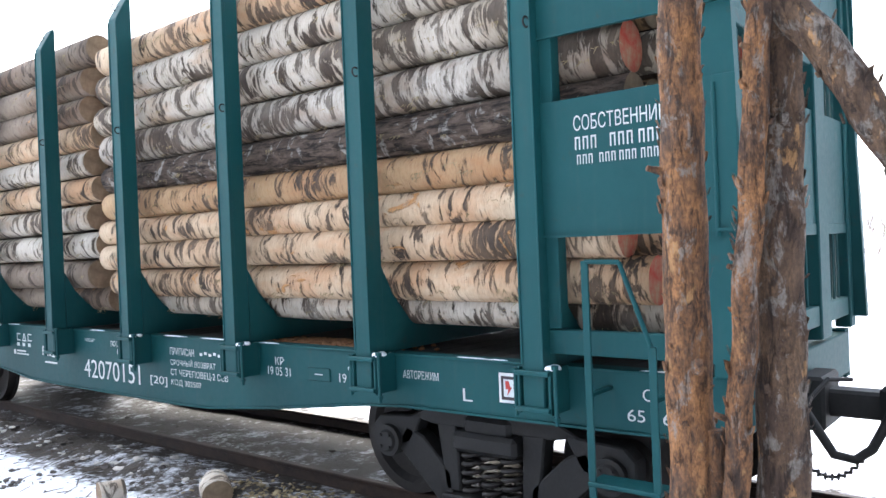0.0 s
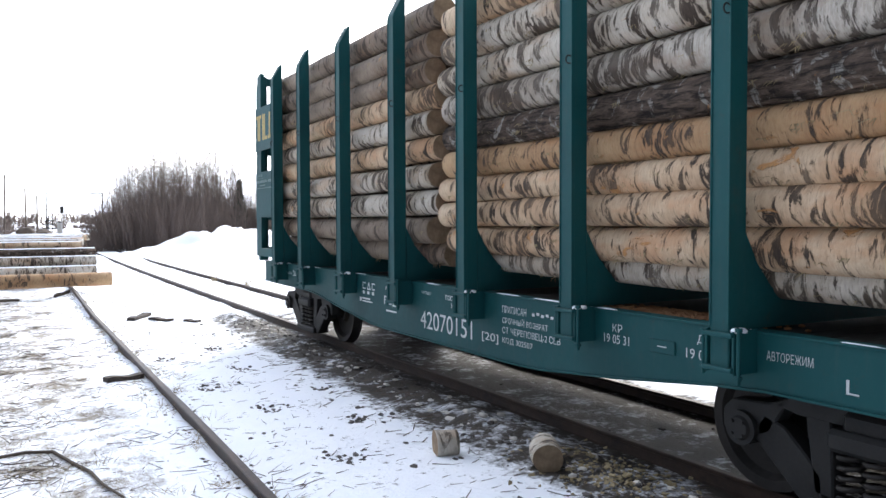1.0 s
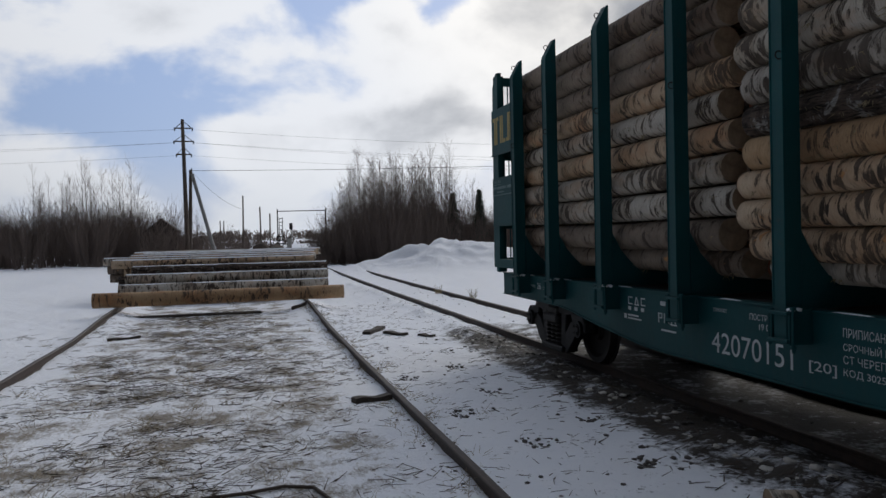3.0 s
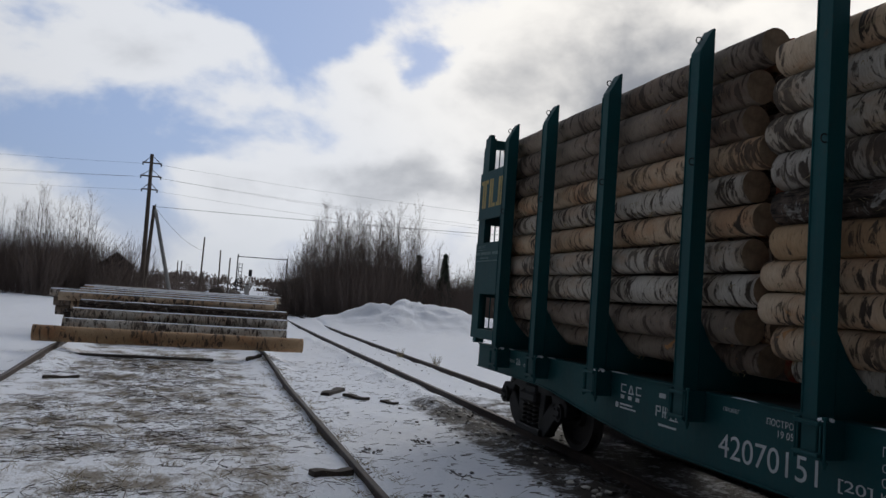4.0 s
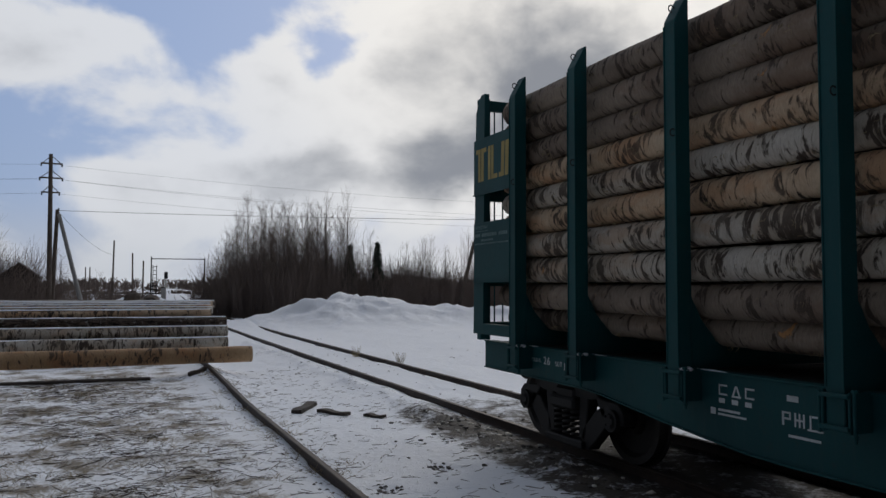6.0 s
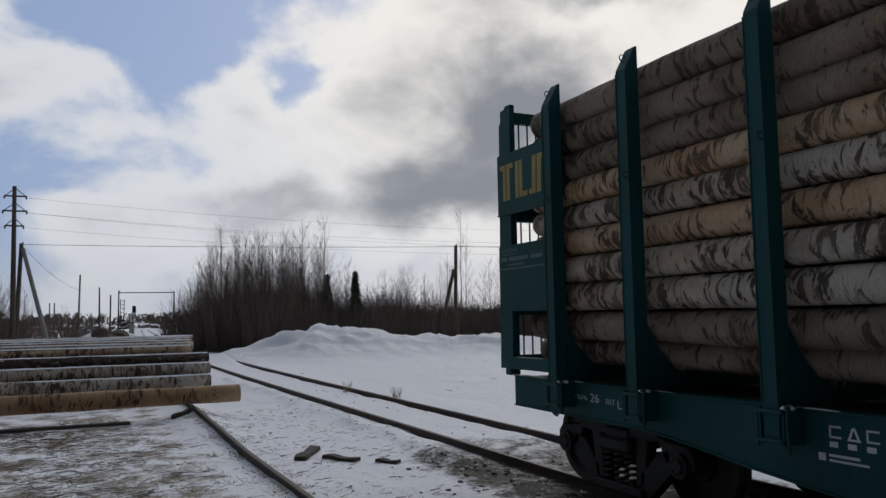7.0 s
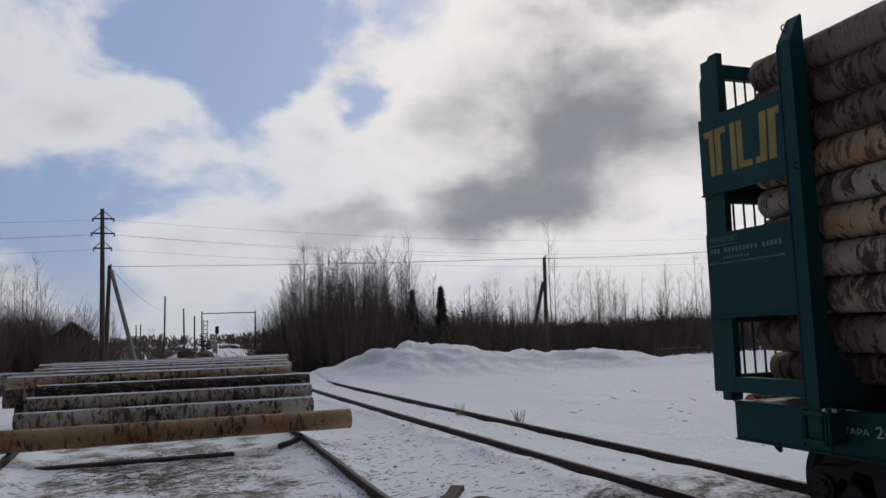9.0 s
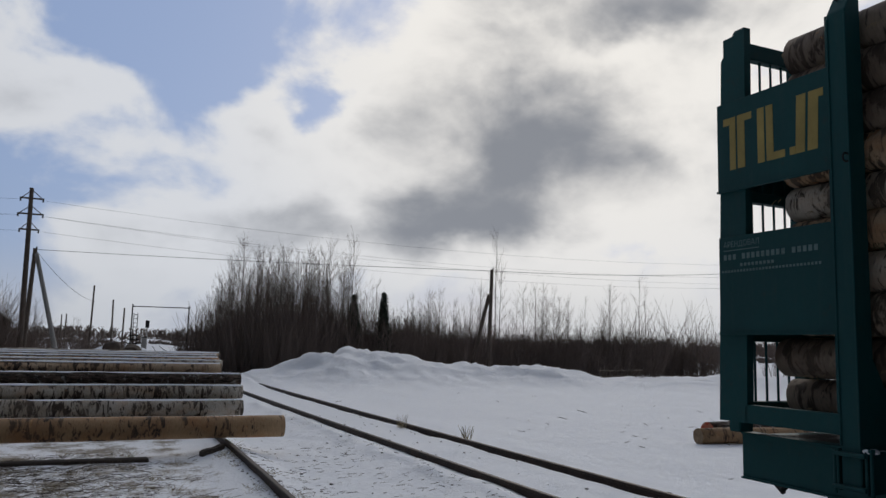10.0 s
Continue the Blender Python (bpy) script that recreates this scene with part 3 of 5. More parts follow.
# centre height, thickness and bark of the outer column, from the bottom up
NEAR_ROWS = [(1.60, 0.26, "b"), (1.80, 0.29, "a"), (2.075, 0.27, "a"), (2.335, 0.265, "a"), (2.605, 0.285, "c"), (2.895, 0.30, "d"), (3.205, 0.32, "f"), (3.535, 0.33, "b"), (3.86, 0.31, "b"), (4.17, 0.31, "a")]
FAR_ROWS = [(1.61, 0.28, "e"), (1.90, 0.31, "e"), (2.225, 0.30, "b"), (2.53, 0.29, "b"), (2.83, 0.29, "a"), (3.12, 0.28, "b"), (3.41, 0.29, "a"), (3.71, 0.30, "e"), (4.03, 0.32, "e"), (4.34, 0.32, "e")]
make_load()


# ---------------------------------------------------------------- timber wagon
STAKE_Y = [13.08, 11.73, 10.10, 8.42, 6.82, 5.125, 3.55, 2.11]
MID_Y, END_IN, END_OUT = 7.60, 5.50, 6.74
D_STAKE, D_PANEL, D_SILL = 1.465, 1.385, 1.26


def X(side, d):
    return TRACK_X + side * d


def xbox(bm, side, d0, d1, y0, y1, z0, z1, bevel=0.0):
    a, b = sorted((X(side, d0), X(side, d1)))
    return box(bm, a, b, min(y0, y1), max(y0, y1), z0, z1, bevel)


def lettering(body, y_left, y_right, z0, z1, d, parent, mat="white", name="lettering"):
    """Painted writing on the wagon's near side, fitted into the given field."""
    cu = bpy.data.curves.new(name, "FONT")
    cu.body = body
    cu.size = 1.0
    ob = bpy.data.objects.new(name, cu)
    me = bpy.data.meshes.new_from_object(ob)
    bpy.data.objects.remove(ob)
    co = np.zeros(len(me.vertices) * 3)
    me.vertices.foreach_get("co", co)
    co = co.reshape(-1, 3)
    lo, hi = co.min(0), co.max(0)
    out = np.empty_like(co)
    out[:, 0] = X(-1, d)
    out[:, 1] = y_left + (co[:, 0] - lo[0]) / (hi[0] - lo[0]) * (y_right - y_left)
    out[:, 2] = z0 + (co[:, 1] - lo[1]) / (hi[1] - lo[1]) * (z1 - z0)
    me.vertices.foreach_set("co", out.ravel())
    me.update()
    return part_mesh(name, me, M[mat], parent)


def bars(fields, d, parent, mat="white", name="lettering_bar"):
    for y0, y1, z0, z1 in fields:
        part(name, xbox(bmesh.new(), -1, d, d - 0.002, y0, y1, z0, z1), M[mat], parent)


def slant(y0, z0, y1, z1, w, d, parent, mat="white", name="maker_mark"):
    """A painted sloping stroke."""
    part(name, prism(bmesh.new(), [(y0 + w / 2, z0), (y0 - w / 2, z0), (y1 - w / 2, z1), (y1 + w / 2, z1)], "x", X(-1, d), X(-1, d - 0.002)), M[mat], parent, "")


def make_sill(side, wagon):
    low = [(0.95, 0.925), (3.35, 0.905), (3.75, 0.875), (4.72, 0.755), (5.75, 0.655), (6.2, 0.64)]
    low = low + [(2 * MID_Y - y, z) for y, z in reversed(low)]
    bm = bmesh.new()
    prism(bm, low + [(14.25, 1.275), (0.95, 1.275)], "x", X(side, D_SILL), X(side, D_SILL - 0.014))
    sill = part("side_sill", bm, M["green"], wagon)
    bm = bmesh.new()
    strip = low + [(y, z + 0.016) for y, z in reversed(low)]
    prism(bm, strip, "x", X(side, D_SILL + 0.02), X(side, D_SILL - 0.12))
    part("bottom_flange", bm, M["green"], sill)
    part("top_flange", xbox(bmesh.new(), side, D_SILL + 0.018, D_SILL - 0.12, 0.95, 14.25, 1.277, 1.292, 0.003), M["green"], sill)
    return sill


def make_stake(side, y, wagon):
    bm = bmesh.new()
    o, i = X(side, D_STAKE), X(side, D_STAKE - 0.155)
    prism(bm, [(o, 1.03), (o, 4.40), (X(side, D_STAKE - 0.13), 4.635), (i, 4.635), (i, 1.03)], "y", y - 0.078, y + 0.078)
    bmesh.ops.bevel(bm, geom=bm.edges[:], offset=0.008, segments=1, affect="EDGES")
    stake = part("stake", bm, M["green"], wagon)
    # lips of the rolled section
    bm = bmesh.new()
    for s in (-1, 1):
        xbox(bm, side, D_STAKE + 0.008, D_STAKE - 0.03, y + s * 0.080, y + s * 0.066, 1.32, 4.37, 0.003)
    part("edge_lip", bm, M["green"], stake)
    # pocket on the sill: two straps, cheeks and bolts
    bm = bmesh.new()
    for z in (1.035, 1.255):
        xbox(bm, side, D_STAKE + 0.035, D_SILL, y - 0.125, y + 0.115, z, z + 0.03, 0.005)
    for yy in (-0.118, 0.100):
        xbox(bm, side, D_STAKE + 0.012, D_SILL, y + yy - 0.010, y + yy + 0.010, 1.02, 1.30, 0.004)
    pocket = part("stake_pocket", bm, M["green"], stake)
    for yy, z0, z1 in ((-0.155, 0.965, 1.32), (0.128, 1.0, 1.29)):
        bm = bmesh.new()
        rod(bm, (X(side, D_STAKE + 0.0), y + yy, z0), (X(side, D_STAKE), y + yy, z1), 0.013)
        for z in (z0 + 0.03, z1 - 0.02):
            rod(bm, (X(side, D_STAKE), y + yy, z), (X(side, D_STAKE), y + yy, z + 0.022), 0.024, sides=6)
        part("pocket_bolt", bm, M["green"], stake)
    # lashing ring
    bm = bmesh.new()
    zr = 3.33 + 0.05 * math.sin(y * 7)
    ring(bm, (X(side, D_STAKE + 0.02), y - 0.06, zr), 0.032, 0.006, "y")
    part("lashing_ring", bm, M["black"], stake)
    bm = bmesh.new()
    ring(bm, (X(side, D_STAKE - 0.045), y + 0.02, 4.53), 0.032, 0.006, "y")
    part("lashing_ring", bm, M["black"], stake)
    return stake


def ring(bm, c, r, w, axis, n=12):
    pts = []
    for k in range(n):
        a = 2 * math.pi * k / n
        u, v = r * math.cos(a), r * math.sin(a)
        pts.append(Vector(c) + Vector({"y": (u, 0, v), "x": (0, u, v), "z": (u, v, 0)}[axis]))
    for a, b in zip(pts, pts[1:] + pts[:1]):
        rod(bm, a, b, w, w, 5, False)


def make_bolster(y, wagon):
    bm = bmesh.new()
    half = []
    for d, z in ((1.308, 1.92), (1.20, 1.72), (1.06, 1.56), (0.88, 1.475), (0.60, 1.46)):
        half.append((d, z))
    outline = [(X(-1, d), z) for d, z in half] + [(X(1, d), z) for d, z in reversed(half)] + [(X(1, 1.308), 1.295), (X(-1, 1.308), 1.295)]
    prism(bm, outline, "y", y - 0.07, y + 0.07)
    part("cradle_beam", bm, M["green"], wagon)


def mir(e, y):
    """y on the far end as it is, or mirrored to the near end."""
    return y if e > 0 else 2 * MID_Y - y


def make_bulkhead(e, wagon):
    for side in (-1, 1):
        # outer post, leaning a little and cropped at the top
        bm = bmesh.new()
        prism(bm, [(mir(e, y), z) for y, z in ((14.07, 1.38), (14.37, 1.38), (14.29, 4.42), (14.13, 4.645), (14.02, 4.645))], "x", X(side, D_PANEL), X(side, D_PANEL - 0.07))
        post = part("bulkhead_post", bm, M["green"], wagon)
        bm = bmesh.new()
        for z0, z1, y0, y1 in ((1.38, 1.525, 13.12, 14.1),):
            xbox(bm, side, D_PANEL, D_PANEL - 0.07, mir(e, y0), mir(e, y1), z0, z1, 0.006)
        xbox(bm, side, D_PANEL - 0.004, D_PANEL - 0.10, mir(e, 13.13), mir(e, 13.25), 1.53, 4.44, 0.006)
        part("bulkhead_rail", bm, M["green"], post)
        for z0, z1 in ((3.28, 4.04), (2.09, 2.89)):
            bm = bmesh.new()
            xbox(bm, side, D_PANEL + 0.012, D_PANEL - 0.002, mir(e, 13.12), mir(e, 14.335), z0, z1, 0.003)
            xbox(bm, side, D_PANEL + 0.03, D_PANEL + 0.001, mir(e, 13.12), mir(e, 14.33), z0 - 0.012, z0 + 0.004)
            part("side_plate", bm, M["green"], post)
        if e < 0 and side < 0:
            # short handhold strip on the near corner
            part("handhold", rods(((X(-1, 1.40), mir(e, 14.22), 2.05), (X(-1, 1.40), mir(e, 14.22), 2.85), 0.012)), M["green"], post)
    # end wall
    y0, y1 = sorted((mir(e, 14.16), mir(e, 14.28)))
    for k, d in enumerate((-1.30, -0.50, 0.50, 1.30)):
        bm = bmesh.new()
        w = 0.075 if abs(d) > 1 else 0.13
        box(bm, X(1, d) - w, X(1, d) + w, y0, y1, 1.30, 4.62, 0.01)
        part("end_wall_post", bm, M["green"], wagon)
    for z0, z1 in ((4.46, 4.60), (3.20, 3.29), (2.03, 2.11), (1.40, 1.54)):
        for a, b in ((-1.222, -0.633), (-0.367, 0.367), (0.633, 1.222)):
            part("end_wall_rail", boxes((X(1, a), X(1, b), y0 + 0.015, y1 - 0.015, z0, z1, 0.006)), M["green"], wagon)
    for z0, z1 in ((3.285, 4.04), (2.105, 2.89)):
        for a, b in ((-1.224, -0.631), (-0.369, 0.369), (0.631, 1.224)):
            part("end_plate", boxes((X(1, a), X(1, b), y0 + 0.022, y0 + 0.034, z0, z1)) if e < 0 else boxes((X(1, a), X(1, b), y1 - 0.034, y1 - 0.022, z0, z1)), M["green"], wagon)
    ym = mir(e, 14.22)
    for a, b in ((-1.222, -0.633), (-0.367, 0.367), (0.633, 1.222)):
        x = X(1, a) + 0.085
        while x < X(1, b) - 0.03:
            part("grille_rod", rods(((x, ym, 1.50), (x, ym, 4.50), 0.011), sides=6), M["green"], wagon)
            x += 0.128
    # platform edge and end sill
    s0, s1 = sorted((mir(e, 14.10), mir(e, 14.25)))
    part("end_sill", boxes((X(-1, D_SILL - 0.017), X(1, D_SILL - 0.017), s0, s1, 0.95, 1.272, 0.01)), M["green"], wagon)
    # coupler with its draft housing
    bm = bmesh.new()
    yc = mir(e, 14.25)
    box(bm, TRACK_X - 0.20, TRACK_X + 0.20, *sorted((yc, yc + e * 0.16)), 0.80, 1.14, 0.02)
    box(bm, TRACK_X - 0.09, TRACK_X + 0.09, *sorted((yc + e * 0.14, yc + e * 0.50)), 0.88, 1.05, 0.02)
    box(bm, TRACK_X - 0.21, TRACK_X + 0.13, *sorted((yc + e * 0.46, yc + e * 0.66)), 0.80, 1.13, 0.05)
    box(bm, TRACK_X + 0.10, TRACK_X + 0.20, *sorted((yc + e * 0.60, yc + e * 0.84)), 0.83, 1.10, 0.03)
    coupler = part("coupler", bm, M["black"], wagon)
    # release lever and brake hose
    bm = bmesh.new()
    pts = [(X(-1, 1.15), yc + e * 0.08, 1.0), (X(-1, 0.75), yc + e * 0.10, 0.97), (X(-1, 0.35), yc + e * 0.22, 1.16), (X(-1, 0.12), yc + e * 0.30, 1.13)]
    for a, b in zip(pts, pts[1:]):
        rod(bm, a, b, 0.014)
    rod(bm, pts[0], (X(-1, 1.18), yc + e * 0.12, 0.72), 0.014)
    if e < 0:
        part("release_lever", bm, M["black"], coupler)
    else:
        bm.free()
    hose = [((X(-1, 0.42) - 0.05 * k * (k < 3), yc + e * (0.10 + 0.09 * k), 0.98 - 0.16 * math.sin(k * 0.62) * (1 + 0.25 * k)), 0.028, 0.0) for k in range(7)]
    part_mesh("brake_hose", tube_mesh("brake_hose", hose, 8), M["black"], coupler, smooth=True)
    bm = bmesh.new()
    for k in range(22):
        f = k / 21
        c = (X(-1, 0.85 - 0.75 * f), yc + e * (0.18 + 0.20 * f), 0.80 - 0.55 * f * (1 - f) - 0.10 * f)
        ring(bm, c, 0.020, 0.005, "y" if k % 2 else "z", 6)
    if e < 0:
        part("chain", bm, M["black"], coupler)
    else:
        bm.free()


def lathe(bm, profile, centre, n=36):
    """Turns a profile of (x offset, radius) round the x axis through centre."""
    rows = [[bm.verts.new((centre[0] + u, centre[1] + r * math.cos(2 * math.pi * k / n), centre[2] + r * math.sin(2 * math.pi * k / n))) for k in range(n)] for u, r in profile]
    for a, b in zip(rows, rows[1:]):
        for k in range(n):
            bm.faces.new((a[k], a[(k + 1) % n], b[(k + 1) % n], b[k]))
    bmesh.ops.recalc_face_normals(bm, faces=bm.faces[:])
    return bm


def make_bogie(yc, wagon):
    za = RAIL_TOP + 0.475
    bm = bmesh.new()
    box(bm, X(-1, 1.12), X(1, 1.12), yc - 0.20, yc + 0.20, 0.62, 0.86, 0.03)
    box(bm, X(-1, 0.25), X(1, 0.25), yc - 0.25, yc + 0.25, 0.86, 1.02, 0.02)
    bogie = part("bogie", bm, M["black"], wagon)
    for dy in (-0.925, 0.925):
        part("axle", rod(bmesh.new(), (X(-1, 1.05), yc + dy, za), (X(1, 1.05), yc + dy, za), 0.08, sides=16), M["wheel"], bogie)
        for side in (-1, 1):
            prof = [(-0.070, 0.10), (-0.070, 0.15), (-0.012, 0.17), (-0.012, 0.36), (-0.062, 0.40), (-0.066, 0.470), (0.036, 0.478), (0.045, 0.503), (0.070, 0.500), (0.072, 0.40), (0.022, 0.36), (0.030, 0.17), (0.09, 0.14), (0.09, 0.09)]
            prof = [(u * -side, r) for u, r in prof]
            part("wheel", lathe(bmesh.new(), prof, (X(side, 0.785), yc + dy, za)), M["wheel"], bogie, smooth=False)
    for side in (-1, 1):
        a, b = X(side, 1.09), X(side, 0.95)
        bm = bmesh.new()
        # cast frame: top chord, legs to the axle boxes, spring seat
        prism(bm, [(yc - 0.72, 0.80), (yc - 0.50, 0.90), (yc + 0.50, 0.90), (yc + 0.72, 0.80), (yc + 0.50, 0.76), (yc - 0.50, 0.76)], "x", a, b)
        for s in (-1, 1):
            prism(bm, [(yc + s * 0.58, 0.84), (yc + s * 0.72, 0.80), (yc + s * 1.02, 0.78), (yc + s * 1.10, 0.70), (yc + s * 1.10, 0.56), (yc + s * 1.04, 0.56), (yc + s * 1.02, 0.66), (yc + s * 0.83, 0.66), (yc + s * 0.80, 0.56), (yc + s * 0.72, 0.60)], "x", a, b)
            prism(bm, [(yc + s * 0.86, 0.56), (yc + s * 0.76, 0.72), (yc + s * 0.60, 0.66), (yc + s * 0.34, 0.42), (yc + s * 0.32, 0.20), (yc + s * 0.46, 0.20)], "x", a, b)
            prism(bm, [(yc + s * 0.28, 0.78), (yc + s * 0.46, 0.78), (yc + s * 0.39, 0.30), (yc + s * 0.26, 0.30)], "x", a, b)
        prism(bm, [(yc - 0.40, 0.20), (yc + 0.40, 0.20), (yc + 0.40, 0.285), (yc - 0.40, 0.285)], "x", X(side, 1.14), X(side, 0.88))
        bmesh.ops.bevel(bm, geom=bm.edges[:], offset=0.012, segments=1, affect="EDGES")
        part("side_frame", bm, M["black"], bogie)
        for dy in (-0.925, 0.925):
            bm = bmesh.new()
            rod(bm, (X(side, 0.98), yc + dy, za), (X(side, 1.13), yc + dy, za), 0.118, sides=20)
            rod(bm, (X(side, 1.13), yc + dy, za), (X(side, 1.15), yc + dy, za), 0.085, 0.07, 20)
            for k in range(4):
                t = k * math.pi / 2 + 0.78
                rod(bm, (X(side, 1.15), yc + dy + 0.06 * math.cos(t), za + 0.06 * math.sin(t)), (X(side, 1.165), yc + dy + 0.06 * math.cos(t), za + 0.06 * math.sin(t)), 0.012, sides=6)
            part("axle_box", bm, M["black"], bogie)
        for dy in (-0.17, 0.0, 0.17):
            turns, per = 5, 14
            pts = []
            for k in range(turns * per + 1):
                t = 2 * math.pi * k / per
                pts.append(((X(side, 1.045) + 0.072 * math.cos(t), yc + dy + 0.072 * math.sin(t), 0.30 + 0.31 * k / (turns * per)), 0.017, 0.0))
            part_mesh("spring", tube_mesh("spring", pts, 6), M["wheel"], bogie, smooth=True)
        part("bolster_end", boxes((min(X(side, 1.17), X(side, 0.9)), max(X(side, 1.17), X(side, 0.9)), yc - 0.27, yc + 0.27, 0.61, 0.75, 0.03)), M["black"], bogie)
    part("brake_beam", rods(((X(-1, 0.85), yc - 0.40, 0.42), (X(1, 0.85), yc - 0.40, 0.42), 0.045), ((X(-1, 0.85), yc + 0.40, 0.42), (X(1, 0.85), yc + 0.40, 0.42), 0.045)), M["black"], bogie)


def make_wagon():
    wagon = thing("timber_wagon", (TRACK_X, MID_Y, RAIL_TOP), "teal-painted steel timber wagon with tall stakes, loaded with birch logs", "railway wagon")
    for side in (-1, 1):
        make_sill(side, wagon)
        for y in STAKE_Y:
            make_stake(side, y, wagon)
    for y in STAKE_Y:
        make_bolster(y, wagon)
    plank = boxes((X(-1, 1.13), X(1, 1.13), 1.11, 1.30, 1.235, 1.275, 0.004))
    first = part("deck_plank", plank, M["deck"], wagon)
    for k in range(1, 66):
        ob = new("deck_plank", first.data)
        ob.parent, ob.matrix_parent_inverse = wagon, world_of(wagon).inverted()
        ob.matrix_basis = Matrix.Translation((0, k * 0.197, random.uniform(-0.004, 0.0)))
    part("centre_sill", boxes((X(-1, 0.24), X(1, 0.24), 1.1, 14.1, 0.86, 1.234, 0.01)), M["black"], wagon)
    for y in (3.7, 5.25, 6.95, 8.37, 9.99, 11.5):
        part("cross_member", boxes((X(-1, 1.13), X(1, 1.13), y - 0.06, y + 0.06, 0.95, 1.233, 0.006)), M["black"], wagon)
    # air reservoir and brake cylinder under the frame
    part("air_reservoir", rod(bmesh.new(), (X(-1, 0.62), 6.1, 0.78), (X(-1, 0.62), 6.95, 0.78), 0.16, sides=20), M["black"], wagon)
    part("brake_pipe", rods(((X(-1, 1.0), 3.5, 0.84), (X(-1, 1.0), 11.7, 0.84), 0.022)), M["black"], wagon)
    for e in (-1, 1):
        make_bulkhead(e, wagon)
        make_bogie(MID_Y + e * 4.86, wagon)
    # shunter's step and handrail at the near corner
    bm = bmesh.new()
    xo = X(-1, 1.50)
    box(bm, xo - 0.008, xo + 0.008, 1.69, 1.735, 0.30, 1.94, 0.003)
    box(bm, xo - 0.008, xo + 0.008, 1.30, 1.345, 0.30, 1.47, 0.003)
    box(bm, xo - 0.02, xo + 0.20, 1.30, 1.735, 0.30, 0.325, 0.004)
    box(bm, xo - 0.02, xo + 0.16, 1.30, 1.735, 0.66, 0.685, 0.004)
    rod(bm, (xo, 1.71, 1.935), (xo, 1.50, 1.93), 0.014)
    rod(bm, (xo, 1.50, 1.93), (xo, 1.33, 1.47), 0.014)
    for y in (1.71, 1.32):
        box(bm, xo, X(-1, 1.26), y - 0.02, y + 0.02, 1.17, 1.19)
    part("step_ladder", bm, M["green"], wagon)
    part("walkway_beam", boxes((X(-1, 1.36), X(-1, 1.30), 1.1, 2.07, 1.40, 1.47, 0.006)), M["green"], wagon)
    # raised plate on the sill
    pl = part("data_plate", boxes((X(-1, 1.272), X(-1, 1.259), 4.12, 4.38, 1.025, 1.125, 0.004)), M["green"], wagon)
    bars([(4.29, 4.20, 1.072, 1.08)], 1.2745, pl)
    d = D_SILL + 0.003
    for body, y0, y1, z0, z1 in (
            ("42070151", 8.08, 6.93, 0.775, 0.972), ("[20]", 6.74, 6.44, 0.79, 0.89), ("ПРИПИСАН", 6.37, 5.97, 1.115, 1.185),
            ("СРОЧНЫЙ ВОЗВРАТ", 6.37, 5.64, 1.015, 1.085), ("СТ ЧЕРЕПОВЕЦ-2 СЕВ", 6.37, 5.46, 0.905, 0.98), ("КОД 302507", 6.37, 5.87, 0.815, 0.88),
            ("КР", 4.79, 4.68, 1.12, 1.185), ("19 05 31", 4.89, 4.60, 1.03, 1.10), ("ДР", 3.92, 3.79, 1.135, 1.205), ("19 05", 4.02, 3.81, 1.03, 1.10),
            ("АВТОРЕЖИМ", 3.35, 3.02, 1.115, 1.175), ("L", 2.81, 2.73, 1.0, 1.085), ("65 16", 1.60, 1.33, 0.995, 1.065), ("С", 1.50, 1.43, 1.12, 1.19),
            ("ПОСТРОЕН", 7.49, 7.10, 1.14, 1.195), ("19 05 14", 7.36, 7.08, 1.06, 1.115), ("ПРОБЕГ", 8.04, 7.82, 1.165, 1.20),
            ("26", 12.68, 12.53, 1.10, 1.19), ("50Т", 12.42, 12.26, 1.10, 1.155), ("ТАРА", 12.98, 12.74, 1.11, 1.16), ("L", 12.22, 12.15, 1.07, 1.15)):
        lettering(body, y0, y1, z0, z1, d, wagon)
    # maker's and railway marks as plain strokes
    bars([(9.76, 9.66, 1.10, 1.115), (9.76, 9.745, 1.10, 1.19), (9.76, 9.66, 1.175, 1.19), (9.61, 9.505, 1.095, 1.11),
          (9.46, 9.445, 1.10, 1.19), (9.46, 9.36, 1.10, 1.115), (9.46, 9.36, 1.175, 1.19)], d, wagon, name="maker_mark")
    slant(9.595, 1.11, 9.562, 1.19, 0.018, d, wagon)
    slant(9.522, 1.11, 9.555, 1.19, 0.018, d, wagon)
    bars([(9.76 - 0.15 * k, 9.69 - 0.15 * k, 1.035, 1.075) for k in range(3)], d, wagon, name="maker_mark")
    bars([(9.86, 9.80, 0.93, 0.985), (9.77, 9.52, 0.965, 0.985), (9.77, 9.45, 0.93, 0.947), (9.03, 8.92, 1.14, 1.185), (9.02, 8.72, 0.87, 0.89)], d, wagon)
    bars([(9.08, 9.06, 0.955, 1.06), (9.06, 9.0, 1.045, 1.06), (9.06, 9.0, 1.0, 1.015), (9.01, 8.995, 1.0, 1.06), (8.96, 8.945, 0.955, 1.06), (8.92, 8.905, 0.955, 1.06), (8.88, 8.865, 0.955, 1.06),
          (8.945, 8.88, 1.0, 1.015), (8.82, 8.805, 0.955, 1.06), (8.74, 8.725, 0.955, 1.06), (8.80, 8.74, 1.045, 1.06), (8.84, 8.70, 0.945, 0.96)], d, wagon, name="railway_mark")
    # handwriting beside the return note
    bars([(5.88 - 0.07 * k, 5.84 - 0.07 * k, 1.13 + 0.012 * (k % 2), 1.155 + 0.012 * (k % 2)) for k in range(6)], d, wagon, name="scrawl_bar")
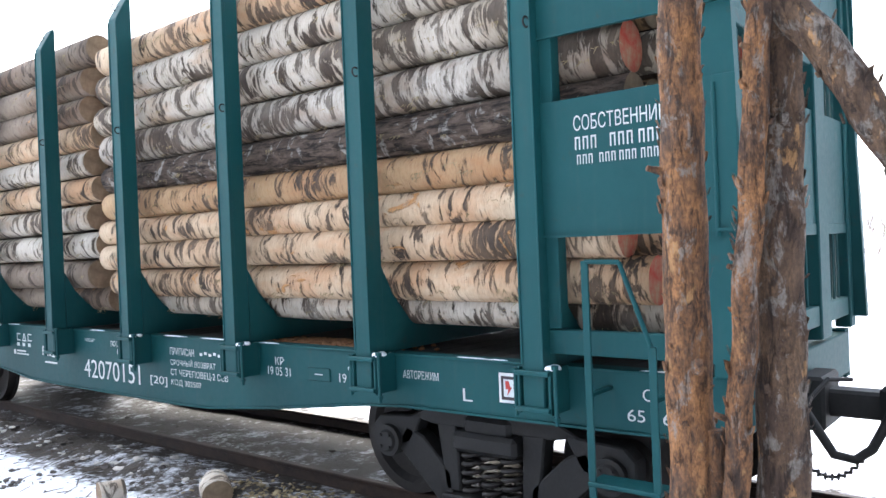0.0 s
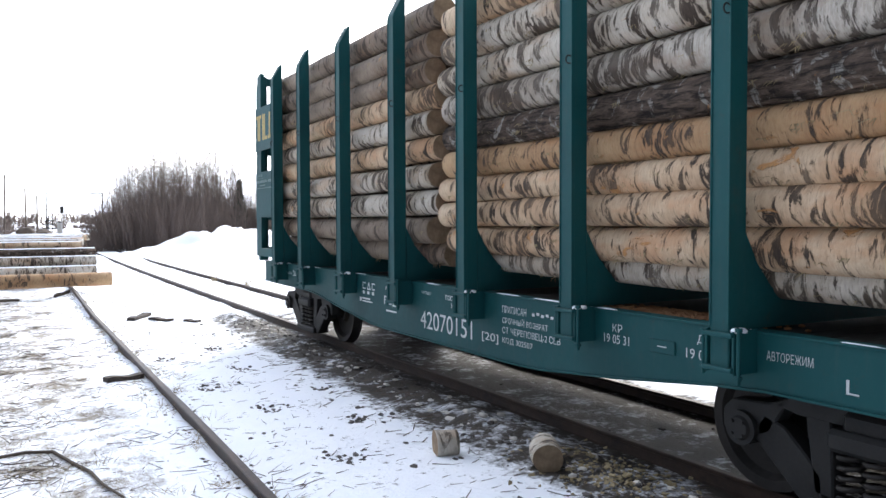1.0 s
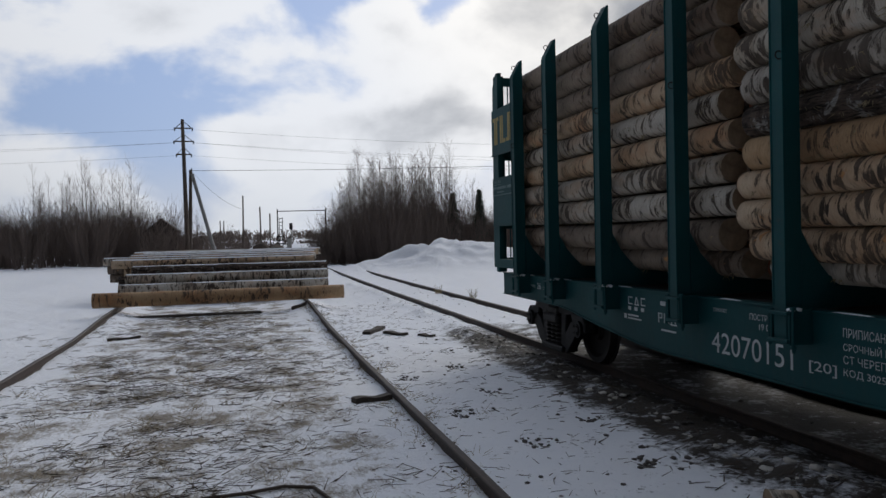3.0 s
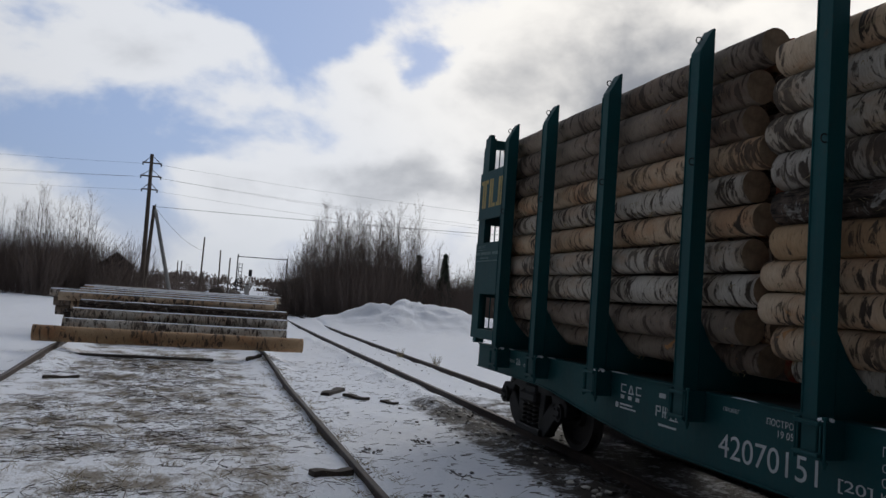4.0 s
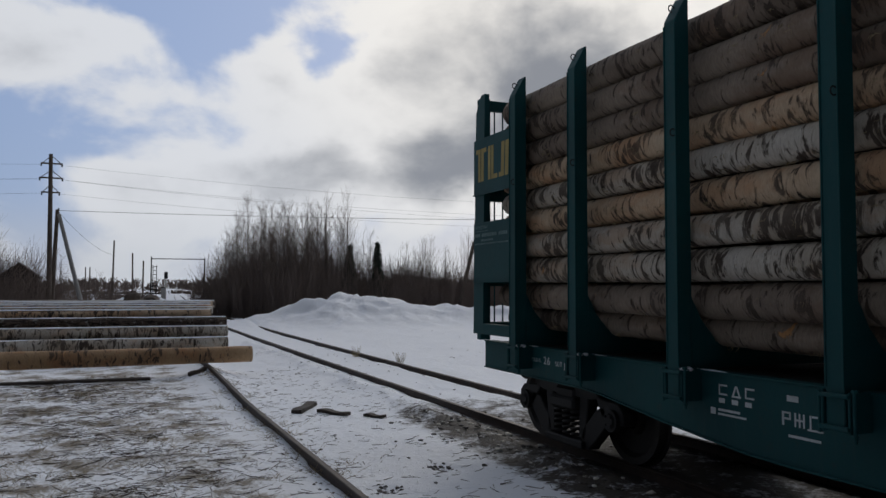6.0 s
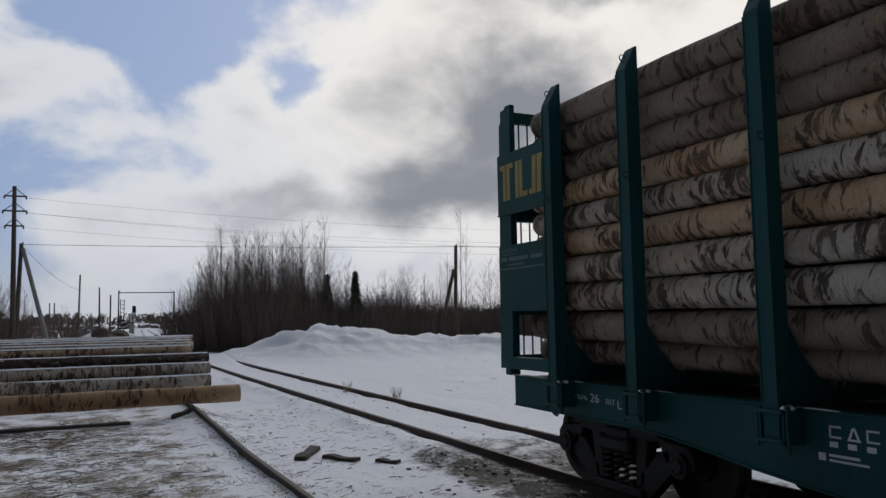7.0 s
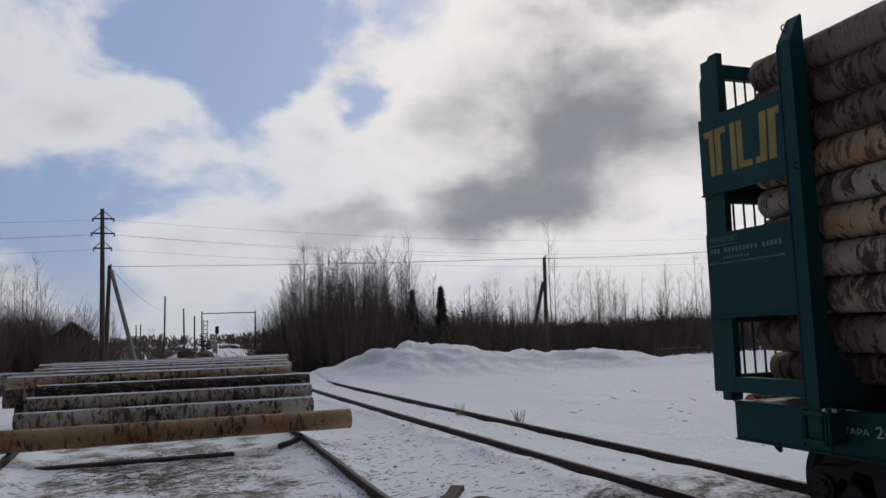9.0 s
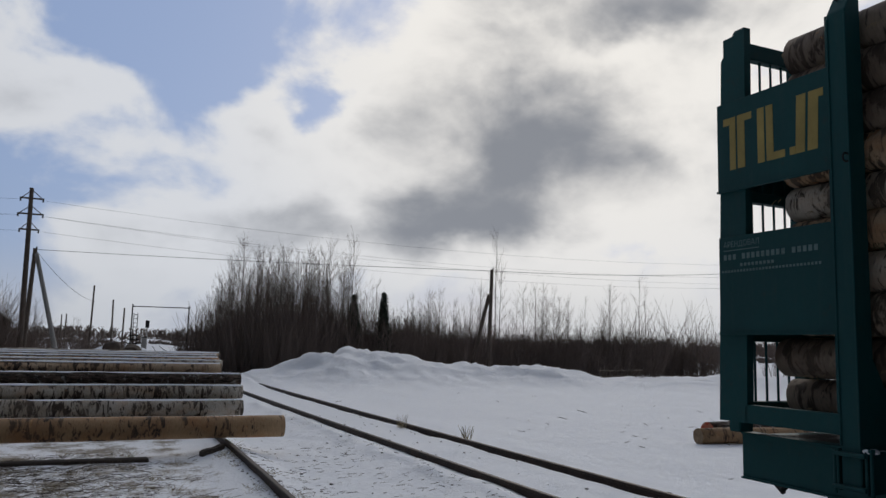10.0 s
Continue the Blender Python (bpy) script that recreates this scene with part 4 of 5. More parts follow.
    dp = D_PANEL + 0.014
    lettering("СОБСТВЕННИК", 1.805, 1.235, 2.695, 2.785, dp, wagon)
    for z0, z1, fields in ((2.585, 2.66, ((1.80, 3), (1.575, 3), (1.40, 6))), (2.50, 2.555, ((1.79, 3), (1.645, 3), (1.52, 3), (1.39, 5)))):
        step = 0.052 if z1 > 2.6 else 0.038
        bars([(ya - k * step - a * step, ya - k * step - b * step, z0 + c * (z1 - z0), z0 + e * (z1 - z0)) for ya, n in fields for k in range(n) for a, b, c, e in ((0, 0.16, 0, 1), (0.5, 0.66, 0, 1), (0.16, 0.5, 0.86, 1))], dp, wagon)
    # leasing mark on the far bulkhead in yellow strokes
    for y0, w in ((14.19, 0.065), (14.105, 0.08), (13.89, 0.07), (13.80, 0.07), (13.52, 0.085), (13.41, 0.09)):
        bm = bmesh.new()
        lean = 0.02 if y0 < 13.6 else 0.0
        prism(bm, [(y0, 3.45), (y0 - w, 3.45), (y0 - w - lean, 3.90), (y0 - lean, 3.90)], "x", X(-1, dp), X(-1, dp - 0.003))
        part("company_mark", bm, M["yellow"], wagon)
    bars([(14.26, 14.19, 3.84, 3.90), (14.025, 13.95, 3.84, 3.90), (13.73, 13.62, 3.45, 3.51), (13.575, 13.52, 3.45, 3.51), (13.30, 13.26, 3.84, 3.90)], dp, wagon, "yellow", "company_mark")
    lettering("АРЕНДОВАЛ", 14.28, 13.90, 2.79, 2.85, dp, wagon, "faded")
    bars([(14.28, 13.90, 2.770, 2.776), *[(14.28 - k * 0.05, 14.247 - k * 0.05, 2.695, 2.74) for k in range(19) if k not in (3, 13)], *[(14.1 - k * 0.04, 14.075 - k * 0.04, 2.635, 2.66) for k in range(9)], *[(14.3 - k * 0.033, 14.28 - k * 0.033, 2.59, 2.61) for k in range(30)]], dp, wagon, "faded")
    # warning plate
    sign = part("warning_plate", boxes((X(-1, 1.268), X(-1, 1.262), 2.265, 2.505, 1.02, 1.215, 0.002)), M["white"], wagon, "white plate with dark border and red bolt")
    bars([(2.485, 2.285, 1.04, 1.06), (2.485, 2.285, 1.175, 1.195), (2.485, 2.468, 1.06, 1.175), (2.302, 2.285, 1.06, 1.175)], 1.2705, sign, "sign_dark", "sign_border")
    bm = bmesh.new()
    prism(bm, [(2.452, 1.165), (2.425, 1.165), (2.415, 1.125), (2.40, 1.125), (2.44, 1.07), (2.43, 1.11), (2.45, 1.11)], "x", X(-1, 1.2705), X(-1, 1.268))
    part("bolt_mark", bm, M["sign_red"], sign)
    bars([(2.39, 2.32, 1.135, 1.145), (2.39, 2.31, 1.115, 1.125), (2.37, 2.32, 1.085, 1.10)], 1.2705, sign, "sign_dark")
    return wagon


make_wagon()


make_sleepers()


# ---------------------------------------------------------------- log pile on the skids
def lie(y, z, x0, x1, r, kind, seed, snow=True, name="pile"):
    me = log_mesh(x1 - x0, r * 1.03, r * 0.96, "%s%s" % (name, seed), 18, 22, 0.03)
    me.materials.append(M[LOG_LOOK[kind][0]])
    me.materials.append(M["grain"])
    ob = put_log(me, pose(x0, y, z, 0, 0, -90), kind, "logs piled on the old rails", "in a low snowy pile" if snow else "in a low pile on rails")
    if snow:
        rnd = random.Random(seed)
        verts, faces = [], []
        n = int((x1 - x0) / 0.12)
        for i in range(n + 1):
            x = x0 + 0.03 + (x1 - x0 - 0.06) * i / n
            w = 0.42 + 0.22 * noise.noise(Vector((x * 1.3, y * 3, z)))
            for k in range(7):
                a = (k / 6 - 0.5) * 2 * w
                rr = r * 1.02 + (0.020 + 0.010 * noise.noise(Vector((x * 4, k, y)))) * math.cos(a / w * 1.5) - 0.006
                verts.append((x, y + math.sin(a) * rr, z + math.cos(a) * rr))
        for i in range(n):
            for k in range(6):
                faces.append((i * 7 + k, (i + 1) * 7 + k, (i + 1) * 7 + k + 1, i * 7 + k + 1))
        cap = bpy.data.meshes.new("snow_cap")
        cap.from_pydata(verts, [], faces)
        part_mesh("snow_cap", cap, M["snowcap"], ob, "strip of old snow", True)


def make_pile():
    lie(23.30, 0.46, -4.02, 2.44, 0.19, "c", 1, False)
    front = [(26.90, 0.49, -3.90, 2.39, 0.17, "b"), (27.25, 0.80, -3.75, 2.43, 0.15, "b"), (27.65, 1.05, -3.60, 2.45, 0.135, "d"), (28.10, 1.26, -4.25, 2.08, 0.13, "a"),
             (28.75, 1.34, -4.6, 2.2, 0.11, "b"), (29.6, 1.38, -3.9, 2.25, 0.12, "a"), (30.5, 1.42, -3.6, 2.35, 0.12, "b"), (31.4, 1.45, -4.0, 2.5, 0.12, "a"), (32.3, 1.46, -3.8, 2.7, 0.12, "b")]
    for i, (y, z, x0, x1, r, kind) in enumerate(front):
        lie(y, z, x0, x1, r, kind, i + 10)
        zz, j = z - 0.27, 0
        while zz > 0.40:
            lie(y + 0.12 + 0.05 * (j % 2), zz, x0 + random.uniform(0.1, 0.5), x1 - random.uniform(0.02, 0.25), 0.14, random.choice("abde"), 100 + i * 10 + j, False)
            zz -= 0.27
            j += 1
    for x in (-3.44, 1.46):
        for y0, y1 in ((26.7, 32.7),):
            bm = bmesh.new()
            box(bm, x - 0.09, x + 0.09, y0, y1, 0.235, 0.33, 0.02)
            tagged(part("bearer_beam", bm, M["sleeper"]), "dark squared timber bearer lying on the old rail", "timber beam", "bearers under the log pile")
    bm = bmesh.new()
    box(bm, -3.2, 0.2, 22.7, 22.9, -0.06, 0.06, 0.02)
    tagged(part("old_sleeper", bm, M["sleeper"]), "dark old sleeper lying in snow before the pile", "timber beam")


make_pile()


# ---------------------------------------------------------------- standing pine posts beside the start
def make_post(name, line, r0, r1, label, stubs=(), bark="pine"):
    pts = []
    n = 60
    for i in range(n + 1):
        f = i / n * (len(line) - 1)
        k = min(int(f), len(line) - 2)
        p = Vector(line[k]).lerp(Vector(line[k + 1]), f - k)
        p += Vector((0.004 * math.sin(i * 0.7 + r0 * 90), 0.004 * math.cos(i * 0.9), 0))
        pts.append((p, r0 + (r1 - r0) * i / n, 0.055))
    ob = part_mesh(name, tube_mesh(name, pts, 22), M[bark], smooth=True)
    tagged(ob, label, "pine post", "rough pine posts standing beside the wagon")
    for p, q, r in stubs:
        part("branch_stub", rod(bmesh.new(), p, q, r, r * 0.7, 8), M[bark], ob)
    # loose bark flakes
    rnd = random.Random(name + str(r0))
    bm = bmesh.new()
    for _ in range(150):
        i = rnd.randrange(4, n - 1)
        p, r, _w = pts[i]
        a = rnd.uniform(0, 6.28)
        c = Vector(p) + Vector((math.cos(a), math.sin(a), 0)) * r * 1.03 + Vector((0, 0, rnd.uniform(-0.04, 0.04)))
        t = Vector((-math.sin(a), math.cos(a), 0)) * rnd.uniform(0.006, 0.016)
        u = Vector((math.cos(a) * 0.012, math.sin(a) * 0.012, rnd.uniform(0.015, 0.045)))
        vs = [bm.verts.new(c - t), bm.verts.new(c + t), bm.verts.new(c + t * 0.6 + u), bm.verts.new(c - t * 0.7 + u * 0.8)]
        bm.faces.new(vs)
        w = [bm.verts.new(v.co + Vector((math.cos(a), math.sin(a), 0)) * 0.004) for v in vs]
        bm.faces.new(w[::-1])
    part("loose_bark", bm, M[bark], ob)["kind"] = "stuff"
    return ob


make_post("pine_post", [(2.44, 0.545, -0.1), (2.42, 0.549, 1.18), (2.42, 0.549, 2.01), (2.42, 0.535, 2.85), (2.42, 0.52, 3.7)], 0.081, 0.066, "rough pine post with flaking orange bark",
          [((2.35, 0.49, 1.62), (2.31, 0.47, 1.66), 0.018), ((2.37, 0.60, 2.28), (2.33, 0.63, 2.29), 0.014), ((2.43, 0.49, 0.0), (2.41, 0.462, 1.42), 0.040)])
make_post("pine_post", [(2.40, 0.50, -0.1), (2.38, 0.395, 1.216), (2.38, 0.325, 2.01), (2.38, 0.262, 2.78), (2.40, 0.20, 3.5)], 0.041, 0.039, "thin leaning pine pole with orange bark",
          [((2.36, 0.40, 1.47), (2.33, 0.435, 1.49), 0.012), ((2.36, 0.345, 1.95), (2.33, 0.375, 1.96), 0.012), ((2.36, 0.285, 2.63), (2.33, 0.31, 2.64), 0.013)])
make_post("pine_post", [(2.53, 0.30, -0.1), (2.51, 0.286, 1.2), (2.50, 0.262, 2.0), (2.50, 0.231, 2.72), (2.50, 0.21, 3.4)], 0.092, 0.050, "grey-brown pine post with patchy bark and knots", [((2.43, 0.22, 2.40), (2.40, 0.205, 2.42), 0.015)], "pine_grey")
make_post("pine_pole", [(2.40, 0.36, 2.95), (2.42, 0.21, 2.775), (2.42, 0.077, 2.593), (2.42, -0.06, 2.325), (2.49, -0.34, 1.86), (2.58, -1.0, 0.72), (2.63, -1.42, 0.0)], 0.056, 0.060, "slanting grey pine pole propped against the posts", (), "pine_grey")


# ---------------------------------------------------------------- woods
def segs_mesh(name, segs, sides=3):
    """Many thin tapered sticks in one mesh; segs: (a, b, r0, r1)."""
    a = np.array([s[0] for s in segs], float)
    b = np.array([s[1] for s in segs], float)
    r0 = np.array([s[2] for s in segs])[:, None]
    r1 = np.array([s[3] for s in segs])[:, None]
    d = b - a
    d /= np.linalg.norm(d, axis=1)[:, None] + 1e-9
    ref = np.where(np.abs(d[:, 2:3]) > 0.9, [[1.0, 0, 0]], [[0, 0, 1.0]])
    u = np.cross(d, ref)
    u /= np.linalg.norm(u, axis=1)[:, None] + 1e-9
    v = np.cross(d, u)
    rings = []
    for p, r in ((a, r0), (b, r1)):
        for k in range(sides):
            t = 2 * math.pi * k / sides
            rings.append(p + (u * math.cos(t) + v * math.sin(t)) * r)
    verts = np.stack(rings, 1).reshape(-1, 3)
    n = len(segs)
    base = np.arange(n)[:, None] * (2 * sides)
    faces = []
    for k in range(sides):
        t = (k + 1) % sides
        faces.append(np.concatenate([base + k, base + t, base + sides + t, base + sides + k], 1))
    faces = np.stack(faces, 1).reshape(-1, 4)
    me = bpy.data.meshes.new(name)
    me.from_pydata(verts.tolist(), [], faces.tolist())
    return me


def shoot(rnd, segs, p, d, length, r, depth, spread_by):
    """A twig with side twigs."""
    n = 3
    for i in range(n):
        q = p + d * (length / n)
        segs.append((p, q, r * (1 - i / n * 0.6), r * (1 - (i + 1) / n * 0.6)))
        if depth:
            for _ in range(2):
                s = Vector((rnd.uniform(-1, 1), rnd.uniform(-1, 1), rnd.uniform(0.0, 0.9)))
                shoot(rnd, segs, q, (d + s * spread_by).normalized(), length * rnd.uniform(0.35, 0.6), r * 0.55, depth - 1, spread_by)
        p = q
        d = (d + Vector((rnd.uniform(-0.12, 0.12), rnd.uniform(-0.12, 0.12), 0.06))).normalized()


def tree_parts(seed, h, r, start, crown_w, count):
    """Segments of a slender bare tree: trunk line and crown sticks."""
    rnd = random.Random(seed)
    trunk, crown = [], []
    p = Vector((0, 0, -0.2))
    lean = Vector((rnd.uniform(-0.03, 0.03), rnd.uniform(-0.03, 0.03), 1))
    n = 9
    for i in range(n):
        q = p + (lean + Vector((rnd.uniform(-0.03, 0.03), rnd.uniform(-0.03, 0.03), 0))) * (h / n)
        trunk.append((p, r * (1 - i / n * 0.85), 0.05))
        p = q
    trunk.append((p, r * 0.12, 0.0))
    for _ in range(count):
        f = rnd.uniform(start, 0.97)
        k = min(int(f * n), n - 1)
        o = trunk[k][0].lerp(trunk[k + 1][0], f * n - k)
        a = rnd.uniform(0, 6.28)
        rise = rnd.uniform(0.7, 2.6)
        d = Vector((math.cos(a), math.sin(a), rise)).normalized()
        shoot(rnd, crown, o, d, crown_w * (1.2 - f) * rnd.uniform(0.6, 1.3) + 0.30, r * 0.13 * (1.1 - f) + 0.0045, 1, 0.55)
    return trunk, crown


def make_trees():
    variants = []
    for k, (h, r, start, cw, cnt) in enumerate(((7.8, 0.042, 0.35, 1.5, 26), (7.2, 0.036, 0.40, 1.2, 20), (8.8, 0.050, 0.22, 2.1, 44), (6.6, 0.036, 0.28, 1.7, 30), (8.0, 0.036, 0.50, 1.0, 16))):
        trunk, crown = tree_parts(k + 5, h, r, start, cw, cnt)
        base = thing("bare_tree", (0, -400 - 20 * k, 0), "slender leafless birch in the dark thicket", "tree", "bare trees of the wood edge")
        off = Vector((0, -400 - 20 * k, 0))
        part_mesh("trunk", tube_mesh("trunk", [(p + off, w, z) for p, w, z in trunk], 6), M["trunk"], base)
        part_mesh("crown", segs_mesh("crown", [(a + off, b + off, w0, w1) for a, b, w0, w1 in crown]), M["twig"], base)
        variants.append(base)
    rnd = random.Random(3)
    used = set()
    spots = []
    # right-hand wood: tall clump, then lower towards the light
    for _ in range(190):
        x = rnd.uniform(7.0, 16.5)
        spots.append((x, rnd.uniform(57, 70), rnd.uniform(0.78, 1.02) * (0.80 if x < 8.5 else 1)))
    for _ in range(64):
        spots.append((rnd.uniform(16, 25), rnd.uniform(58, 70), rnd.uniform(0.50, 0.80)))
    for _ in range(40):
        spots.append((rnd.uniform(27, 44), rnd.uniform(59, 74), rnd.uniform(0.42, 0.95)))
    spots += [(25.3, 58, 1.38), (25.9, 58.6, 1.15), (24.6, 59, 0.95), (36.4, 60, 1.05), (31.5, 60, 0.9), (7.2, 60, 0.72), (7.9, 62, 0.85), (6.4, 64, 0.6), (40, 61, 1.1), (50, 60, 1.0), (55, 62, 1.1)]
    # left-hand side
    for _ in range(40):
        spots.append((rnd.uniform(-15.5, -8.5), rnd.uniform(64, 76), rnd.uniform(0.62, 1.02)))
    for _ in range(36):
        spots.append((rnd.uniform(-40, -15.5), rnd.uniform(64, 84), rnd.uniform(0.45, 0.8)))
    for _ in range(10):
        spots.append((rnd.uniform(-8, -1.0), rnd.uniform(72, 95), rnd.uniform(0.4, 0.62)))
    for i, (x, y, s) in enumerate(spots):
        src = variants[rnd.randrange(5)]
        m = pose(x, y, ground_height(x, y) - 0.05, 0, 0, rnd.uniform(0, 360)) @ Matrix.Diagonal((s, s, s * rnd.uniform(0.92, 1.05), 1))
        c = copy_thing(src, m)
        c.matrix_basis = m
    for v in variants:
        for o in (*v.children_recursive, v):
            bpy.data.objects.remove(o)


make_trees()


def make_brush():
    """Dense undergrowth, past counting."""
    kinds = []
    for k in range(6):
        rnd = random.Random(k + 50)
        segs = []
        for _ in range(22):
            a = rnd.uniform(0, 6.28)
            d = Vector((math.cos(a) * 0.28, math.sin(a) * 0.28, 1)).normalized()
            shoot(rnd, segs, Vector((math.cos(a) * 0.32 * rnd.random(), math.sin(a) * 0.32 * rnd.random(), 0)), d, rnd.uniform(0.6, 1.0), 0.012, 1, 0.62)
        kinds.append(segs)
    rnd = random.Random(12)
    all_segs = []
    spots = []
    for _ in range(520):
        x = rnd.uniform(5.0, 46)
        top = 5.0 if 8 < x < 16.5 else 4.2 if x < 25 else 3.2
        if x < 8:
            top = 1.8 + (x - 5) * 0.8
        spots.append((x, rnd.uniform(56, 70), top * (1 + 0.55 * noise.noise(Vector((x * 0.33, 0, 8)))) * rnd.uniform(0.6, 1.1)))
    for _ in range(360):
        x = rnd.uniform(-42, -4.5)
        spots.append((x, rnd.uniform(60, 78), (4.9 if x < -8 else 3.2) * rnd.uniform(0.7, 1.1)))
    for _ in range(40):
        spots.append((rnd.uniform(-6, 4), rnd.uniform(95, 130), rnd.uniform(1.5, 2.6)))
    spots += [(36.6, 59, 6.0), (38.2, 60, 5.4), (40.6, 59, 6.2), (34.2, 59.5, 4.2), (43, 58, 6.0), (-6.9, 64.6, 5.2), (-6.2, 64.4, 4.8), (-5.5, 64.8, 4.8), (-7.6, 64.9, 5.4), (-6.5, 63.6, 4.4), (-7.2, 63.8, 4.8)]
    for _ in range(60):
        spots.append((rnd.uniform(46, 110), rnd.uniform(50, 90), rnd.uniform(3.0, 6.0)))
    # unseen ring of brush, added behind and beside the track to block low sky
    for _ in range(230):
        a, d = radians(rnd.uniform(62, 325)), rnd.uniform(46, 80)
        spots.append((4 + math.sin(a) * d, 4 + math.cos(a) * d, rnd.uniform(6.5, 11)))
    for x, y, h in spots:
        w = h * rnd.uniform(0.7, 1.0)
        t = rnd.uniform(0, 6.28)
        c, s = math.cos(t), math.sin(t)
        g = ground_height(x, y) - 0.05
        for a, b, r0, r1 in kinds[rnd.randrange(6)]:
            all_segs.append(((x + (a.x * c - a.y * s) * w, y + (a.x * s + a.y * c) * w, g + a.z * h * 0.72), (x + (b.x * c - b.y * s) * w, y + (b.x * s + b.y * c) * w, g + b.z * h * 0.72), r0 * 1.5, r1 * 1.5))
    ob = part_mesh("undergrowth", segs_mesh("undergrowth", all_segs), M["twig"])
    tagged(ob, "dense dark leafless undergrowth along the wood edge, and added unseen ring", "undergrowth", kind="stuff")
    # distant forest line
    segs = []
    for _ in range(900):
        a = rnd.uniform(-1.15, 1.25)
        d = rnd.uniform(190, 330)
        x, y = math.sin(a) * d, math.cos(a) * d
        if abs(x - 10) < 14 and y < 260:
            continue
        h = rnd.uniform(3.5, 7.5)
        w = h * rnd.uniform(0.6, 1.0)
        for a, b, r0, r1 in kinds[rnd.randrange(6)][::3]:
            segs.append(((x + a.x * w, y + a.y * w, a.z * h * 0.72 - 0.2), (x + b.x * w * 1.1, y + b.y * w * 1.1, b.z * h * 0.74 - 0.2), 0.14, 0.07))
    tagged(part_mesh("distant_forest", segs_mesh("distant_forest", segs), M["twig"]), "low dark band of far forest on the horizon", "forest", kind="stuff")


make_brush()


def make_spruce(x, y, h):
    rnd = random.Random(x)
    base = thing("spruce", (x, y, 0), "small dark green spruce among bare trees", "tree", "spruces in the wood edge")
    part("trunk", rod(bmesh.new(), (x, y, -0.1), (x, y, h), 0.09, 0.01, 7), M["pole"], base)
    segs = []
    n = int(h * 16)
    for i in range(n):
        f = i / n
        z = h * (0.10 + 0.9 * f)
        reach = h * 0.21 * (1 - f) + 0.06
        for _ in range(7):
            a = rnd.uniform(0, 6.28)
            r = reach * rnd.uniform(0.6, 1.1)
            tip = Vector((x + math.cos(a) * r, y + math.sin(a) * r, z - r * 0.35))
            o = Vector((x, y, z))
            segs.append((o, tip, 0.05, 0.015))
            for g in (0.45, 0.7, 0.9):
                c = o.lerp(tip, g)
                segs.append((c, c + Vector((rnd.uniform(-0.22, 0.22), rnd.uniform(-0.22, 0.22), -0.13)), 0.035, 0.01))
    part_mesh("crown", segs_mesh("crown", segs), M["needle"], base)


for x, y, h in ((17.2, 58.5, 5.4), (15.3, 59, 5.2)):
    make_spruce(x, y, h)


# ---------------------------------------------------------------- poles, wires and the crossing frame
def sag(a, b, drop, r, name, label):
    a, b = Vector(a), Vector(b)
    pts = [(a.lerp(b, i / 24) - Vector((0, 0, drop * 4 * (i / 24) * (1 - i / 24))), r, 0.0) for i in range(25)]
    tagged(part_mesh(name, tube_mesh(name, pts, 5), M["wire"]), label, "cable", "overhead wires")


def make_mast():
    x, y = -4.55, 68.0
    base = thing("power_pole", (x, y, 0), "tall wooden power pole with three braced crossarms", "utility pole")
    part("pole", rod(bmesh.new(), (x + 0.10, y, -0.3), (x - 0.05, y, 11.7), 0.20, 0.13, 12), M["pole"], base)
    for z, l, rr in ((10.95, 0.70, 0.75), (9.90, 0.78, 0.80), (8.85, 0.62, 0.62)):
        arm = part("crossarm", boxes((x - l, x + rr, y - 0.06, y + 0.06, z, z + 0.10)), M["pole"], base)
        part("brace", rods(((x - l * 0.8, y, z + 0.1), (x, y, z + 0.62), 0.03), ((x + rr * 0.8, y, z + 0.1), (x, y, z + 0.62), 0.03), sides=5), M["pole"], arm)
        for s in (-l + 0.05, rr - 0.05):
            part("insulator", rod(bmesh.new(), (x + s, y, z - 0.16), (x + s, y, z + 0.02), 0.06, 0.045, 8), M["wire"], arm)


def make_strut_pole(name, foot, top, strut_foot, strut_top, r, mat, label):
    base = thing(name, (foot[0], foot[1], 0), label, "utility pole")
    part("pole", rod(bmesh.new(), foot, top, r, r * 0.75, 12), M["pole"], base)
    part("strut", rod(bmesh.new(), strut_foot, strut_top, r, r * 0.8, 12), M[mat], base)
    part("insulator", rod(bmesh.new(), Vector(top) + Vector((0.08, 0, -0.1)), Vector(top) + Vector((0.08, 0, 0.12)), 0.05, 0.04, 8), M["wire"], base)


make_mast()
make_strut_pole("angle_pole", (-4.35, 68.6, -0.2), (-4.08, 68.2, 7.7), (-2.1, 67.6, 0.0), (-3.98, 68.1, 7.35), 0.17, "concrete", "wooden pole with a pale raking strut")
make_strut_pole("angle_pole", (23.75, 56, -0.2), (23.9, 56, 7.1), (22.2, 55.7, 0.0), (23.72, 56, 5.4), 0.15, "pole", "dark wooden pole with a raking strut at the wood edge")
sag((-4.08, 68.2, 7.62), (23.9, 56, 7.02), 0.10, 0.016, "overhead_wire", "single dark overhead wire between wooden poles")
sag((23.9, 56, 7.02), (52, 57, 8.9), 0.35, 0.016, "overhead_wire", "single dark overhead wire between wooden poles")
sag((-4.08, 68.2, 7.62), (0.2, 100, 5.6), 0.6, 0.014, "overhead_wire", "thin wire running down to a farther pole")
